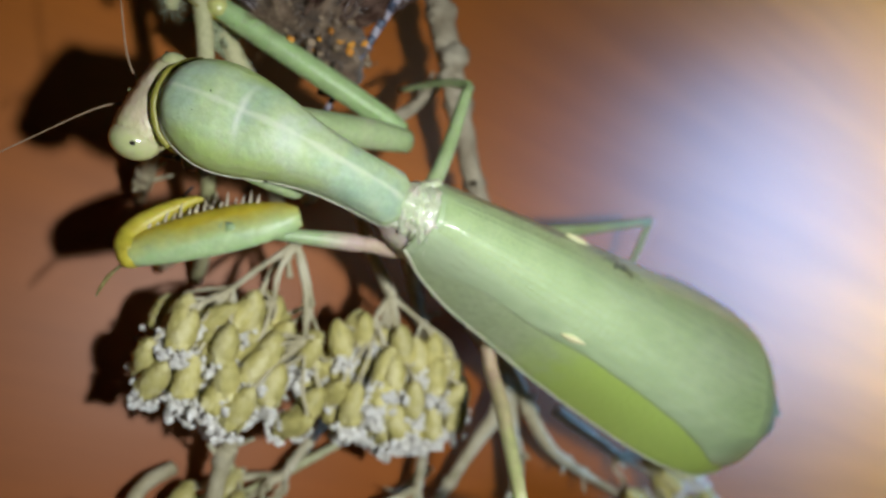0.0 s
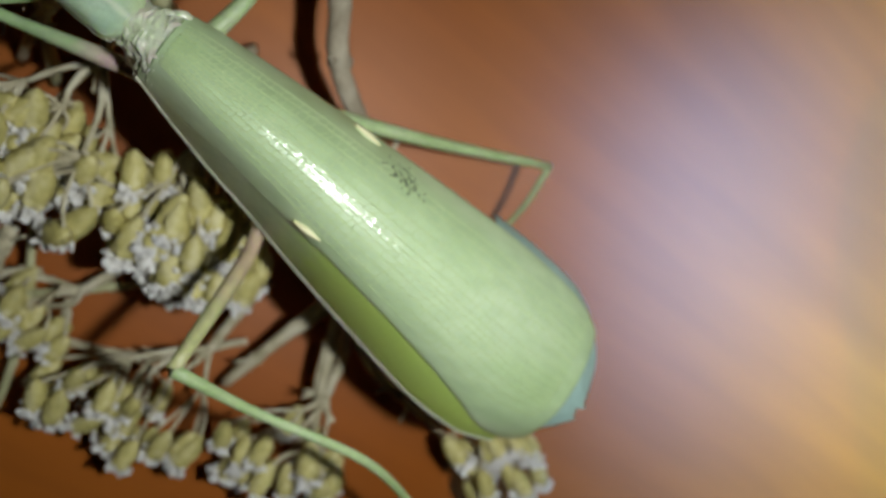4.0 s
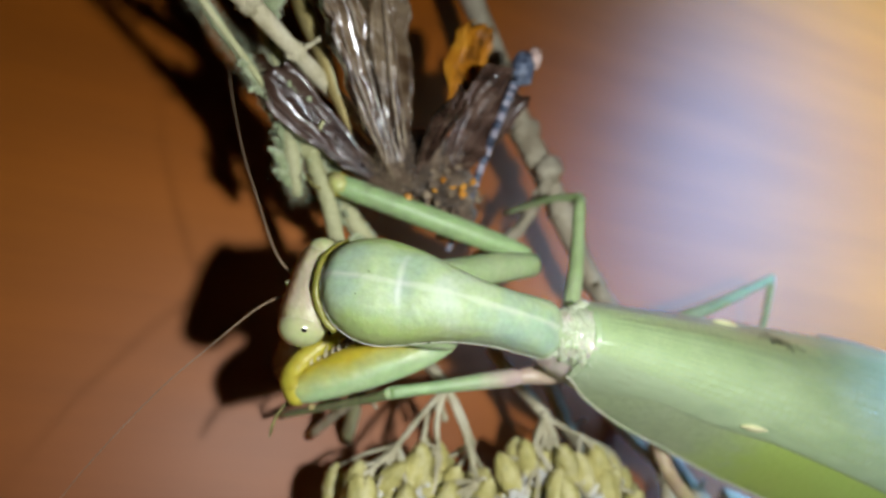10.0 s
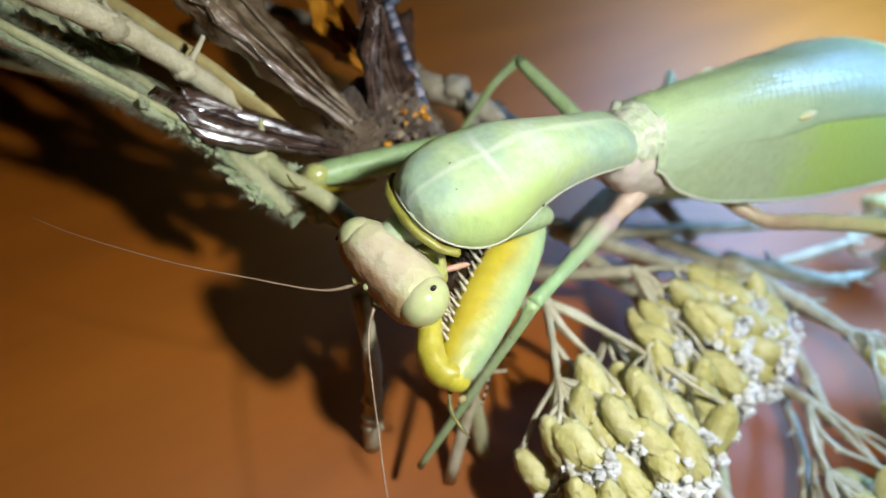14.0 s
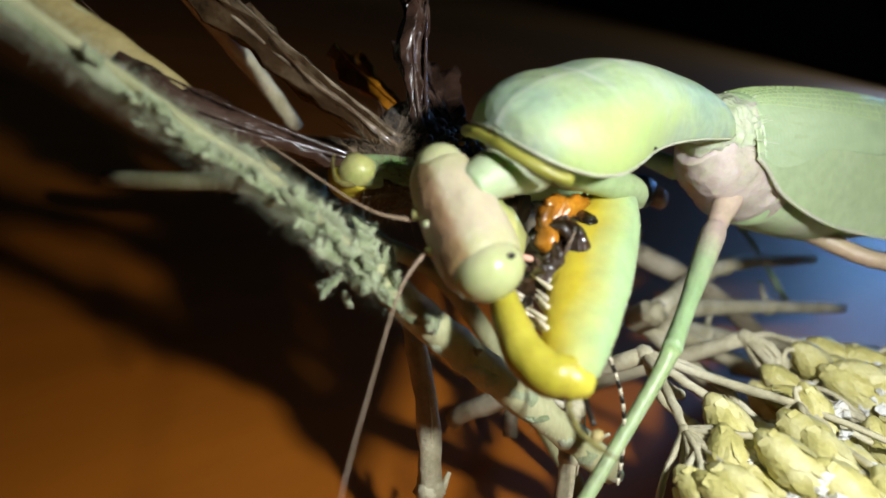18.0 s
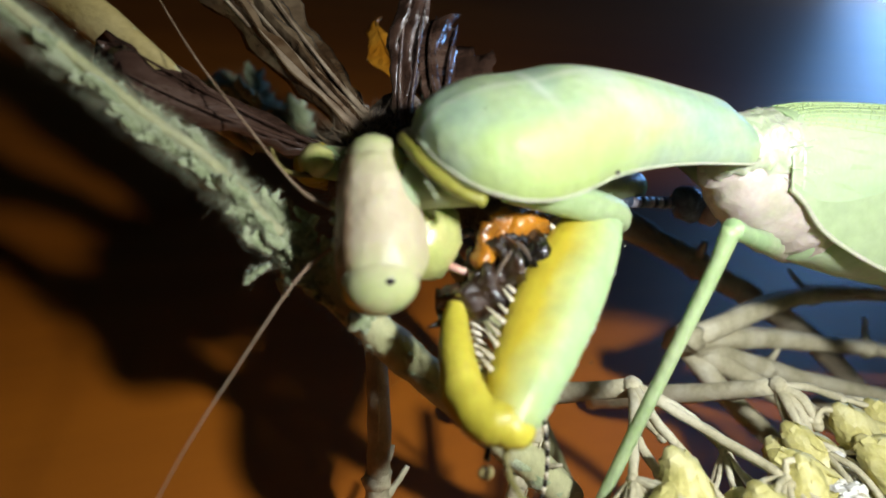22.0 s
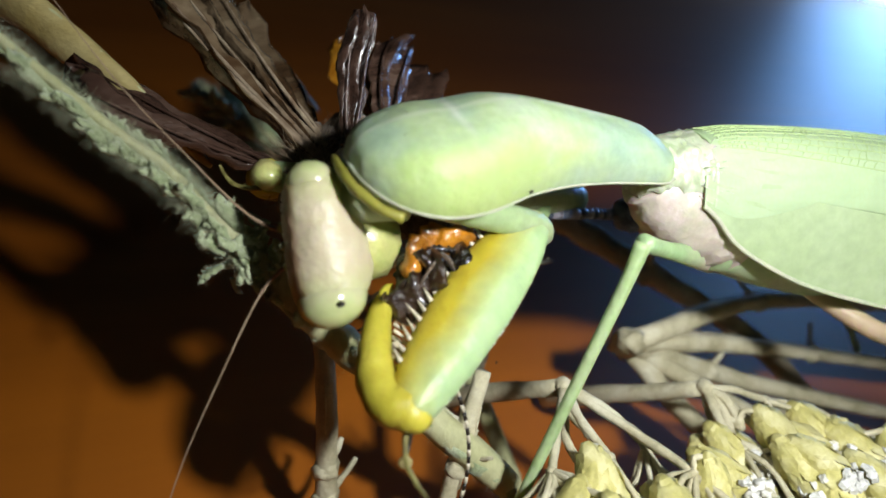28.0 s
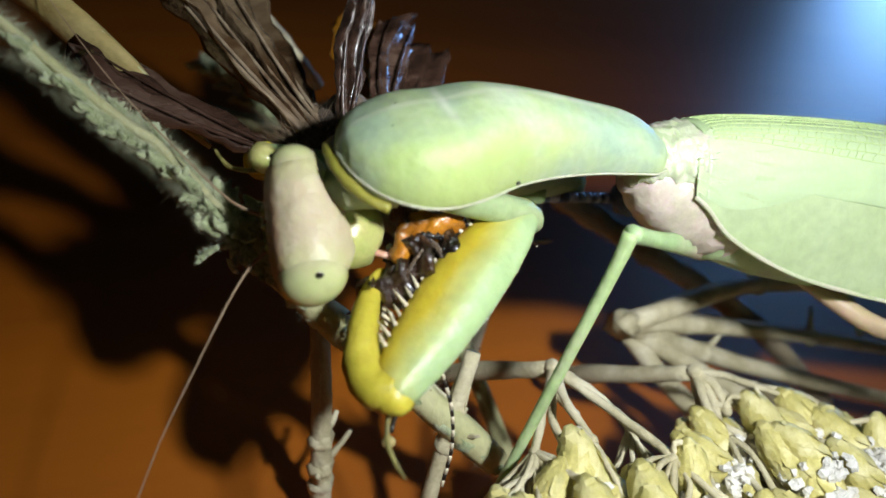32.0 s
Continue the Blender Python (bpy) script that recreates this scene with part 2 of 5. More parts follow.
LEG_INNER = material("leg_yellow", [(0.50, 0.43, 0.035), (0.62, 0.53, 0.07)], 250, 0.38, 0.2, 2000, sss=0.25)
LEG_PINK = material("leg_pink", [(0.46, 0.36, 0.26), (0.56, 0.40, 0.34)], 250, 0.4, 0.2, sss=0.2)
SPINE = material("spine_ivory", [(0.62, 0.55, 0.40), (0.7, 0.62, 0.46)], 900, 0.3, 0.1, spots=((0.03, 0.02, 0.02), 900, 0.35))
HAIR = material("antenna_tan", [(0.30, 0.20, 0.12), (0.42, 0.30, 0.2)], 900, 0.5)
WOOL = material("leaf_woolly_green", [(0.19, 0.24, 0.10), (0.37, 0.42, 0.24), (0.51, 0.55, 0.37)], 420, 0.85, 0.5, 2600, sheen=0.3)
FUZZ = material("leaf_white_wool", [(0.48, 0.51, 0.32), (0.62, 0.64, 0.46)], 700, 0.8)
POD = material("straw_leaf_pale", [(0.33, 0.25, 0.08), (0.48, 0.39, 0.17)], 300, 0.6, 0.4, 1800, stretch=(0.3, 1, 1))
TARSUS = material("foot_olive_brown", [(0.10, 0.08, 0.02), (0.34, 0.30, 0.10)], 1200, 0.5, 0.3)
STALK = material("stalk_yellow_green", [(0.42, 0.42, 0.20), (0.58, 0.56, 0.33)], 300, 0.7, 0.5, 1500, stretch=(1, 1, 0.3))
DRY = material("stem_dry_straw", [(0.38, 0.335, 0.20), (0.54, 0.485, 0.32), (0.65, 0.60, 0.44)], 400, 0.75, 0.5, 2000)
BARK = material("stem_grey_brown_bark", [(0.21, 0.17, 0.11), (0.35, 0.30, 0.21), (0.48, 0.43, 0.32)], 330, 0.8, 0.8, 1700, stretch=(1, 0.5, 1))
BUD = material("bud_straw_yellow", [(0.37, 0.33, 0.10), (0.56, 0.50, 0.18), (0.71, 0.65, 0.34)], 500, 0.5, 0.4, 2600)
TUFT = material("floret_dry_white", [(0.70, 0.67, 0.60), (0.86, 0.85, 0.82)], 900, 0.7, 0.6, 4000)
BROWN = material("butterfly_fur_brown", [(0.03, 0.018, 0.01), (0.09, 0.055, 0.03), (0.20, 0.14, 0.09)], 700, 0.8, 0.9, 3500, sheen=0.2)
FURTIP = material("butterfly_fur_tan", [(0.10, 0.065, 0.04), (0.28, 0.20, 0.12), (0.44, 0.34, 0.24)], 300, 0.6)
WINGDARK = material("butterfly_wing_dark", [(0.022, 0.012, 0.008), (0.06, 0.032, 0.022), (0.12, 0.075, 0.055)], 500, 0.25, 0.5, 2500, stretch=(0.3, 1, 1), coat=0.5)
WINGPALE = material("butterfly_wing_silver", [(0.025, 0.013, 0.007), (0.075, 0.042, 0.020), (0.26, 0.19, 0.115)], 260, 0.22, 0.7, 1600, stretch=(0.3, 1, 1), coat=1.0)
VEIN = material("butterfly_vein_cream", [(0.12, 0.07, 0.04), (0.40, 0.32, 0.22)], 500, 0.3, 0.5, coat=0.4)
ORANGE = material("butterfly_orange", [(0.06, 0.02, 0.006), (0.46, 0.17, 0.010), (0.66, 0.31, 0.03)], 420, 0.3, 0.6, 2000, coat=0.5)
BAND = material("butterfly_leg_white", [(0.24, 0.22, 0.28), (0.42, 0.40, 0.46)], 1500, 0.4, 0.3)
PINK = material("butterfly_eye_pink", [(0.50, 0.34, 0.28), (0.66, 0.48, 0.42)], 700, 0.5, 0.5)
OLIVE = material("neck_fold_olive", [(0.20, 0.19, 0.03), (0.34, 0.31, 0.06)], 300, 0.4, 0.4, sss=0.2)
BLUE = material("butterfly_leg_blue", [(0.02, 0.025, 0.045), (0.07, 0.09, 0.14), (0.18, 0.21, 0.28)], 1500, 0.4, 0.3)
WET = material("wet_flesh", [(0.004, 0.003, 0.002), (0.012, 0.006, 0.004), (0.045, 0.018, 0.006)], 420, 0.3, 1.0, 2600, coat=0.8)


def two_tone(name, low, high, axis, pos, width, base=None, fold=False):
    """A surface that runs from one colour to another along its own axis (millimetres)."""
    m = (base or LEG).copy()
    m.name = name
    t = m.node_tree
    b = t.nodes["Principled BSDF"]
    co = t.nodes.new("ShaderNodeTexCoord")
    sep = t.nodes.new("ShaderNodeSeparateXYZ")
    t.links.new(co.outputs["Object"], sep.inputs[0])
    nz = t.nodes.new("ShaderNodeTexNoise")
    nz.inputs["Scale"].default_value = 350
    t.links.new(co.outputs["Object"], nz.inputs["Vector"])
    wob = t.nodes.new("ShaderNodeMath")
    wob.operation = "MULTIPLY_ADD"
    wob.inputs[1].default_value = width * MM * 0.9
    t.links.new(nz.outputs["Fac"], wob.inputs[0])
    run = sep.outputs["XYZ".index(axis)]
    if fold:
        mirror = t.nodes.new("ShaderNodeMath")
        mirror.operation = "ABSOLUTE"
        t.links.new(run, mirror.inputs[0])
        run = mirror.outputs[0]
    t.links.new(run, wob.inputs[2])
    r = t.nodes.new("ShaderNodeMapRange")
    r.inputs["From Min"].default_value, r.inputs["From Max"].default_value = (pos - width / 2) * MM, (pos + width / 2) * MM
    t.links.new(wob.outputs[0], r.inputs[0])
    mix = t.nodes.new("ShaderNodeMix")
    mix.data_type = "RGBA"
    mix.inputs["A"].default_value, mix.inputs["B"].default_value = (*low, 1), (*high, 1)
    t.links.new(r.outputs[0], mix.inputs["Factor"])
    grain = t.nodes.new("ShaderNodeMix")
    grain.data_type, grain.blend_type = "RGBA", "OVERLAY"
    grain.inputs["Factor"].default_value = 0.25
    n2 = t.nodes.new("ShaderNodeTexNoise")
    n2.inputs["Scale"].default_value = 900
    t.links.new(co.outputs["Object"], n2.inputs["Vector"])
    t.links.new(mix.outputs["Result"], grain.inputs["A"])
    t.links.new(n2.outputs["Fac"], grain.inputs["B"])
    t.links.new(grain.outputs["Result"], b.inputs["Base Color"])
    return m


def frame_of(origin, along, side):
    """A pose at origin (mm) whose x runs along and whose z leans to side."""
    x = Vector(along).normalized()
    y = Vector(side).cross(x).normalized()
    z = x.cross(y)
    m = Matrix((x, y, z)).transposed().to_4x4()
    m.translation = Vector(origin) * MM
    return m


# ---- the table and the dark room ----
TABLE_Z = -34.0


def wood_material():
    m = material("table_varnished_wood", [(0.31, 0.078, 0.002), (0.375, 0.100, 0.003), (0.44, 0.124, 0.004)], 22, 0.50, 0.10, 260,
                 stretch=(0.12, 1, 1), spec=0.62, rough_span=0.05)
    return m


WOOD = wood_material()
bm = bmesh.new()
bmesh.ops.create_cube(bm, size=1.0, matrix=Matrix.Translation((150, 135, TABLE_Z - 12)) @ Matrix.Diagonal((900, 1430, 24, 1)))
bmesh.ops.bevel(bm, geom=bm.edges[:], offset=3, segments=3, affect="EDGES")
table_top = part("table_top", bm, WOOD, smooth=False)
tagged(table_top, "orange-brown varnished wooden table top, lit by a lamp", "table", kind="structure")

WALL = material("wall_dark_paint", [(0.10, 0.105, 0.12), (0.14, 0.145, 0.16)], 4, 0.8, 0.2, 300)
for nm, at, size in (("wall_north", (150, 900, 60), (1800, 40, 1690)), ("wall_south", (150, -900, 60), (1800, 40, 1690)),
                     ("wall_east", (1070, 0, 60), (40, 1760, 1690)), ("wall_west", (-770, 0, 60), (40, 1760, 1690)),
                     ("ceiling", (150, 0, 925), (1840, 1840, 40)), ("floor", (150, 0, -804), (1840, 1840, 40))):
    bm = bmesh.new()
    bmesh.ops.create_cube(bm, size=1.0, matrix=Matrix.Translation(at) @ Matrix.Diagonal((*size, 1)))
    tagged(part(nm, bm, WALL, smooth=False), "plain dark painted " + nm.split("_")[0] + " of the unlit room", nm.split("_")[0], kind="structure")

# ---- the lamp that travels beside the lens, and an added haze panel ----
bm = bmesh.new()
bmesh.ops.create_circle(bm, cap_ends=True, radius=2.2, segments=24)
lamp_dot = part("torch_lamp", bm, glow("led_white", (0.94, 0.985, 1.0), LED_POWER))
tagged(lamp_dot, "small round white LED torch lamp held beside the lens", "lamp")


def lamp_pose(t):
    """The lamp's place in the lens's own space; it rises as the hand turns."""
    y = float(np.interp(t, (0, 9, 12, 14.5, 16.5, 20, 23, 32), (-3, -3, 9, 11, 8, 8, 9, 9)))
    tilt = float(np.interp(t, (0, 9, 14.5, 16.5, 32), (12, 12, 6, 0, 0)))
    return Matrix.Translation((0.025, y * MM, 0.002)) @ pose(0, 0, 0, 0, tilt, 0)


BLACK = material("haze_panel_black", [(0.012, 0.012, 0.013), (0.02, 0.02, 0.022)], 300, 0.6, 0.3)
# no real lamp: an unseen panel added to imitate bluish haze in the lens
torch = thing("added_haze_panel", "added unseen black panel whose bluish glow stands in for lens haze", "lamp")


def loop(a, b, z):
    """A rounded rectangle of half sizes a and b."""
    out = []
    for k in range(32):
        c, n = math.cos(2 * math.pi * k / 32), math.sin(2 * math.pi * k / 32)
        out.append((a * math.copysign(abs(c) ** 0.4, c), b * math.copysign(abs(n) ** 0.4, n), z))
    return out


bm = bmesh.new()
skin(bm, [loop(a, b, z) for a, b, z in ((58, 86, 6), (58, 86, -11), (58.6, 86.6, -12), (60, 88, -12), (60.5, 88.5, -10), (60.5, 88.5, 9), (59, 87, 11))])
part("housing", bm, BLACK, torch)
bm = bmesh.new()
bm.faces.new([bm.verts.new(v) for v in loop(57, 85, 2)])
# its glow is what the table and wing pick up instead of haze
part("diffuser", bm, glow("haze_glow_bluish", (0.22, 0.48, 1.0), HAZE_POWER, 0.085), torch, "bluish glowing face of the added haze panel")
# where the added panel stands and where it points, in the lens's own space (millimetres)
HAZE_PANEL = [(0, (168, 10, -112), (138, 0, -207)), (1.5, (152, -14, -72), (152, -9, -168)), (3.5, (136, -28, -34), (161, -13, -129)), (5.5, (138, 24, -62), (138, -14, -152)),
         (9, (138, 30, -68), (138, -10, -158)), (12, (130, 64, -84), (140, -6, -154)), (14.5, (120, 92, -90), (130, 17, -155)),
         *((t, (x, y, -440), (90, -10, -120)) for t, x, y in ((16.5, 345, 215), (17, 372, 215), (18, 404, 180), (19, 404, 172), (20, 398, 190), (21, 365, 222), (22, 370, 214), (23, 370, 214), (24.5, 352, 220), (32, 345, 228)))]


def haze_panel_pose(t):
    times = [r[0] for r in HAZE_PANEL]
    at = [float(np.interp(t, times, [r[1][k] for r in HAZE_PANEL])) * MM for k in range(3)]
    aim = [float(np.interp(t, times, [r[2][k] for r in HAZE_PANEL])) * MM for k in range(3)]
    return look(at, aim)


# ---- the mantis: x runs to its tail, z to its back, its left is -y ----
mantis = thing("praying_mantis", "large pale green praying mantis eating a butterfly on dried flowers", "insect")


def shield_half(x):
    """Half width, crest height and edge height of the pronotum at x."""
    row = spline([(-23.0, 0.5, -0.9, -1.2), (-22.5, 2.0, 0.1, -1.5), (-21.3, 3.35, 0.9, -1.9), (-19.4, 4.15, 1.6, -2.2), (-17.5, 4.25, 1.9, -2.2),
                  (-15.5, 3.85, 2.5, -2.0), (-13.5, 3.25, 2.6, -1.6), (-11, 2.7, 2.4, -1.4), (-8, 2.45, 1.95, -1.3), (-5, 2.5, 1.4, -1.3), (-3.2, 2.5, 0.6, -1.3),
                  (-2.3, 1.7, 0.1, -1.1)], 5)
    return row


def build_shield():
    rows = shield_half(0)
    n = 25
    bm = bmesh.new()
    top, low = [], []
    for q in rows:
        x, w, zt, ze = q
        line = []
        for k in range(n):
            s = -1 + 2 * k / (n - 1)
            y = w * math.sin(s * math.pi / 2)
            lift = (1 - abs(s) ** 2.4)
            z = ze + (zt - ze) * lift
            # flared rim and a faint keel
            z += 0.22 * max(0, abs(s) - 0.88) / 0.12
            z += 0.10 * math.exp(-(s / 0.09) ** 2)
            line.append((x, y, z))
        top.append(line)
        low.append([(x0, y0 * 0.97, z0 - 0.35) for x0, y0, z0 in line])
    a = skin(bm, top, closed=False)
    b = skin(bm, low, closed=False)
    ra = [r[0] for r in a] + a[-1][1:] + [r[-1] for r in a[-2::-1]] + a[0][-2:0:-1]
    rb = [r[0] for r in b] + b[-1][1:] + [r[-1] for r in b[-2::-1]] + b[0][-2:0:-1]
    for i in range(len(ra)):
        j = (i + 1) % len(ra)
        bm.faces.new((ra[i], ra[j], rb[j], rb[i]))
    return bm


def shield_marks():
    """Pale middle line, pale bow across, yellow-green towards the rim."""
    t = SHIELD.node_tree
    b = t.nodes["Principled BSDF"]
    base = b.inputs["Base Color"].links[0].from_socket
    co = t.nodes.new("ShaderNodeTexCoord")
    sep = t.nodes.new("ShaderNodeSeparateXYZ")
    t.links.new(co.outputs["Object"], sep.inputs[0])
    nz = t.nodes.new("ShaderNodeTexNoise")
    nz.inputs["Scale"].default_value = 420
    t.links.new(co.outputs["Object"], nz.inputs["Vector"])

    def op(kind, a, c):
        n = t.nodes.new("ShaderNodeMath")
        n.operation = kind
        for k, v in enumerate((a, c)):
            if v is None:
                continue
            if isinstance(v, float):
                n.inputs[k].default_value = v
            else:
                t.links.new(v, n.inputs[k])
        return n.outputs[0]

    def band(v, lo, hi):
        n = t.nodes.new("ShaderNodeMapRange")
        n.interpolation_type = "SMOOTHSTEP"
        n.inputs["From Min"].default_value, n.inputs["From Max"].default_value = lo, hi
        t.links.new(v, n.inputs[0])
        return n.outputs[0]

    def tint(colour, fac):
        nonlocal base
        m = t.nodes.new("ShaderNodeMix")
        m.data_type = "RGBA"
        m.inputs["B"].default_value = (*colour, 1)
        t.links.new(fac, m.inputs["Factor"])
        t.links.new(base, m.inputs["A"])
        base = m.outputs["Result"]

    y = op("ABSOLUTE", sep.outputs[1], None)
    wob = op("MULTIPLY", op("SUBTRACT", nz.outputs["Fac"], 0.5), 0.0022)
    tint((0.43, 0.56, 0.16), op("MULTIPLY", band(op("ADD", y, wob), 0.0020, 0.0036), 0.75))
    mid = op("MULTIPLY", band(op("ADD", y, op("MULTIPLY", wob, 0.25)), 0.00042, 0.0), 0.62)
    tint((0.60, 0.66, 0.50), mid)
    bow = op("ADD", op("ADD", sep.outputs[0], 0.0176), op("MULTIPLY", op("MULTIPLY", y, y), -70.0))
    across = op("MULTIPLY", band(op("ABSOLUTE", op("ADD", bow, op("MULTIPLY", wob, 0.2)), None), 0.00040, 0.0), band(y, 0.0030, 0.0004))
    tint((0.62, 0.68, 0.55), op("MULTIPLY", across, 0.75))
    t.links.new(base, b.inputs["Base Color"])


shield_marks()
shield = part("pronotum", build_shield(), SHIELD, mantis, "pale green shield with a cream rim")
# the rim: a thin cream bead round the shield
rows = shield_half(0)
edge = [(q[0], -q[1], q[3] + 0.05, 0.075) for q in rows] + [(q[0], q[1], q[3] + 0.05, 0.075) for q in rows[::-1]]
bm = bmesh.new()
tube(edge[::3] + [edge[0]], bm, n=6, steps=3, rough=0.5)
part("rim", bm, RIM, shield, "cream finely toothed rim")
# the olive fold of the neck that shows round the front of the shield
front = [(q[0] - 0.28, sg * (q[1] * 0.97 + 0.12), q[3] - 0.42, 0.30) for sg, qs in ((-1, [r for r in rows if r[0] < -20.4][::-1]), (1, [r for r in rows if r[0] < -20.4])) for q in qs]
part("neck_fold", tube(front[::2], n=8, steps=3, rough=0.3), OLIVE, shield, "dark olive fold behind the head")
# black specks on the shield
for x, y, z in ((-13.5, -3.25, -1.3), (-9.0, 1.2, 1.75), (-9.6, 1.4, 1.7), (-8.4, 1.6, 1.35), (-20.6, -1.4, 1.05), (-20.0, 0.4, 1.45), (-19.3, -2.2, 1.0), (-11.2, -0.3, 2.4)):
    part("speck", ball((x, y, z), (0.17, 0.11, 0.12) if y < -3 else (0.08, 0.06, 0.06), nu=8, nv=5), DARK, shield)


# neck and underside of the prothorax
prothorax = part("prothorax", tube([(-22.4, 0, -2.0, 0.9), (-21, 0, -2.0, 1.6), (-17, 0, -1.7, 2.1), (-12, 0, -0.9, 1.5), (-7, 0, -0.8, 1.35), (-2, 0, -1.2, 1.7), (1.5, 0, -2.6, 2.6)], n=16), BELLY, mantis)
neck = part("neck", tube([(-19.6, 0, -3.0, 1.7), (-22.2, 0, -3.5, 1.35), (-23.8, 0, -4.3, 1.1)], n=14), BELLY, mantis, "yellow-green soft neck")


def collar():
    """Loose skin in uneven cross folds and small warts."""
    rings = []
    base = spline([(-3.5, 1.75, -1.6), (-2.2, 1.95, -1.5), (-1.0, 2.3, -1.6), (0.2, 2.65, -1.8), (1.4, 2.75, -2.2)], 14)
    for x, r, z in base:
        ring = []
        for k in range(56):
            g = 2 * math.pi * k / 56
            c, n = math.cos(g), math.sin(g)
            v = Vector((x, r * c, r * n))
            f = 0.03 * math.sin(x * 3.4 + 3.0 * noise.noise(v * 0.8)) + 0.26 * noise.noise(v * 1.3) + 0.24 * noise.noise(v * 3.0)
            ring.append((x + 0.3 * noise.noise(v * 0.9 + Vector((5, 0, 0))), (r + f) * c * 1.06, z + (r + f) * n))
        rings.append(ring)
    bm = bmesh.new()
    skin(bm, rings)
    return bm


part("thorax_collar", collar(), JOINT, mantis, "cream wrinkled joint skin")
for y, x in ((2.7, 0.2), (2.2, -0.6)):
    part("wing_hinge", ball((x, y, -0.9), (0.95, 0.5, 0.55), Matrix.Rotation(0.5 * y / 3, 3, "Z"), nu=14, nv=9, shape=lambda p: p * (1 + 0.35 * noise.noise(p * 1.6))), JOINT, mantis, "small cream wing hinge")
part("thorax", tube([(-3, 0, -2.4, 1.6), (0, -0.3, -3.6, 3.1), (5, -0.6, -5.0, 3.9), (10, -1.2, -5.6, 4.0)], n=28, steps=10, rough=0.16), SKIN_PINK, mantis, "pinkish cream thorax side")
rnd = random.Random(12)
for _ in range(26):
    g = rnd.uniform(-0.9, 1.3)
    a = Vector((rnd.uniform(-0.6, 1.0), -2.75 * math.cos(g), -1.9 + 2.6 * math.sin(g)))
    part("bristle", spike(a, a + Vector((rnd.uniform(0.0, 0.6), -math.cos(g), math.sin(g))) * rnd.uniform(0.5, 1.0), 0.03, n=4), CREAM, mantis)

# wings: s runs from the left edge (-1) to the right one (+1)
WING_ROWS = [(-0.9, -3.2, 2.9, 0.5, 2.6), (0.6, -3.8, 3.3, 1.0, 4.0), (3, -4.8, 3.7, 1.5, 6.4), (8, -6.6, 4.1, 1.8, 8.6), (14, -8.4, 4.4, 1.8, 9.6), (21, -10.7, 4.6, 1.5, 9.8), (30, -13.3, 4.7, 0.8, 9.0),
             (38, -15.3, 4.5, 0.0, 7.6), (44, -15.9, 3.9, -1.0, 6.2), (47.5, -15.2, 3.2, -1.7, 5.2), (50.4, -13.6, 1.8, -2.3, 4.0), (52.6, -11.2, -0.9, -2.8, 2.6), (53.9, -8.6, -4.4, -3.1, 1.6)]


def wing_point(q, s, lift=0.0):
    x, l, r, zt, drop = q
    c = (l + r) / 2 + 1.2 * (1 - s * s)
    y = l + (r - l) * (s + 1) / 2
    left = 1.0 if s < 0 else 0.6
    z = zt - drop * left * abs(s) ** 2.3
    return Vector((x, y, z + lift))


def wing_shell(s0, s1, lift, x0=-9, x1=99, n=22, veins=0.0, wavy=0.0, taper=0.0):
    rows = [q for q in spline(WING_ROWS, 8) if x0 <= q[0] <= x1]
    bm = bmesh.new()
    up, dn = [], []
    for i, q in enumerate(rows):
        u = i / (len(rows) - 1)
        a = float(np.interp(q[0], (0, 4, 8, 14, 21, 29, 36, 41, 47, 51), (-0.97, -0.82, -0.66, -0.66, -0.57, -0.57, -0.60, -0.68, -0.86, -0.97))) if taper else s0
        line = []
        for k in range(n + 1):
            s = a + (s1 - a) * k / n
            p = wing_point(q, s, 0.012 + (lift - 0.012) * min(1.0, max(0.0, (q[0] - 5) / 14)) if taper else lift)
            if veins:
                p.z += veins * (0.5 * math.sin(k * 2.6 + 0.12 * q[0]) + 0.6 * noise.noise(Vector((q[0] * 0.35, s * 9, 3))))
            if wavy:
                p += Vector((wavy * noise.noise(Vector((0, s * 4, q[0] * 0.2))), 0, 0))
            line.append(p)
        up.append(line)
        dn.append([p - Vector((0, 0, 0.16)) for p in line])
    a = skin(bm, up, closed=False)
    b = skin(bm, dn, closed=False)
    ra = [r[0] for r in a] + a[-1][1:] + [r[-1] for r in a[-2::-1]] + a[0][-2:0:-1]
    rb = [r[0] for r in b] + b[-1][1:] + [r[-1] for r in b[-2::-1]] + b[0][-2:0:-1]
    for i in range(len(ra)):
        j = (i + 1) % len(ra)
        bm.faces.new((ra[i], ra[j], rb[j], rb[i]))
    return bm


wing_r = part("forewing", wing_shell(-0.97, 1.0, 0.14, x0=0.2, x1=51.2, n=44, veins=0.03, taper=0.50), WING, mantis, "pale green forewing with glossy fine veins")
wing_l = part("forewing", wing_shell(-1.0, -0.36, 0.0, x0=-0.5, x1=49.0, n=14, veins=0.03), COSTAL, mantis, "yellow-green outer edge of the other forewing")


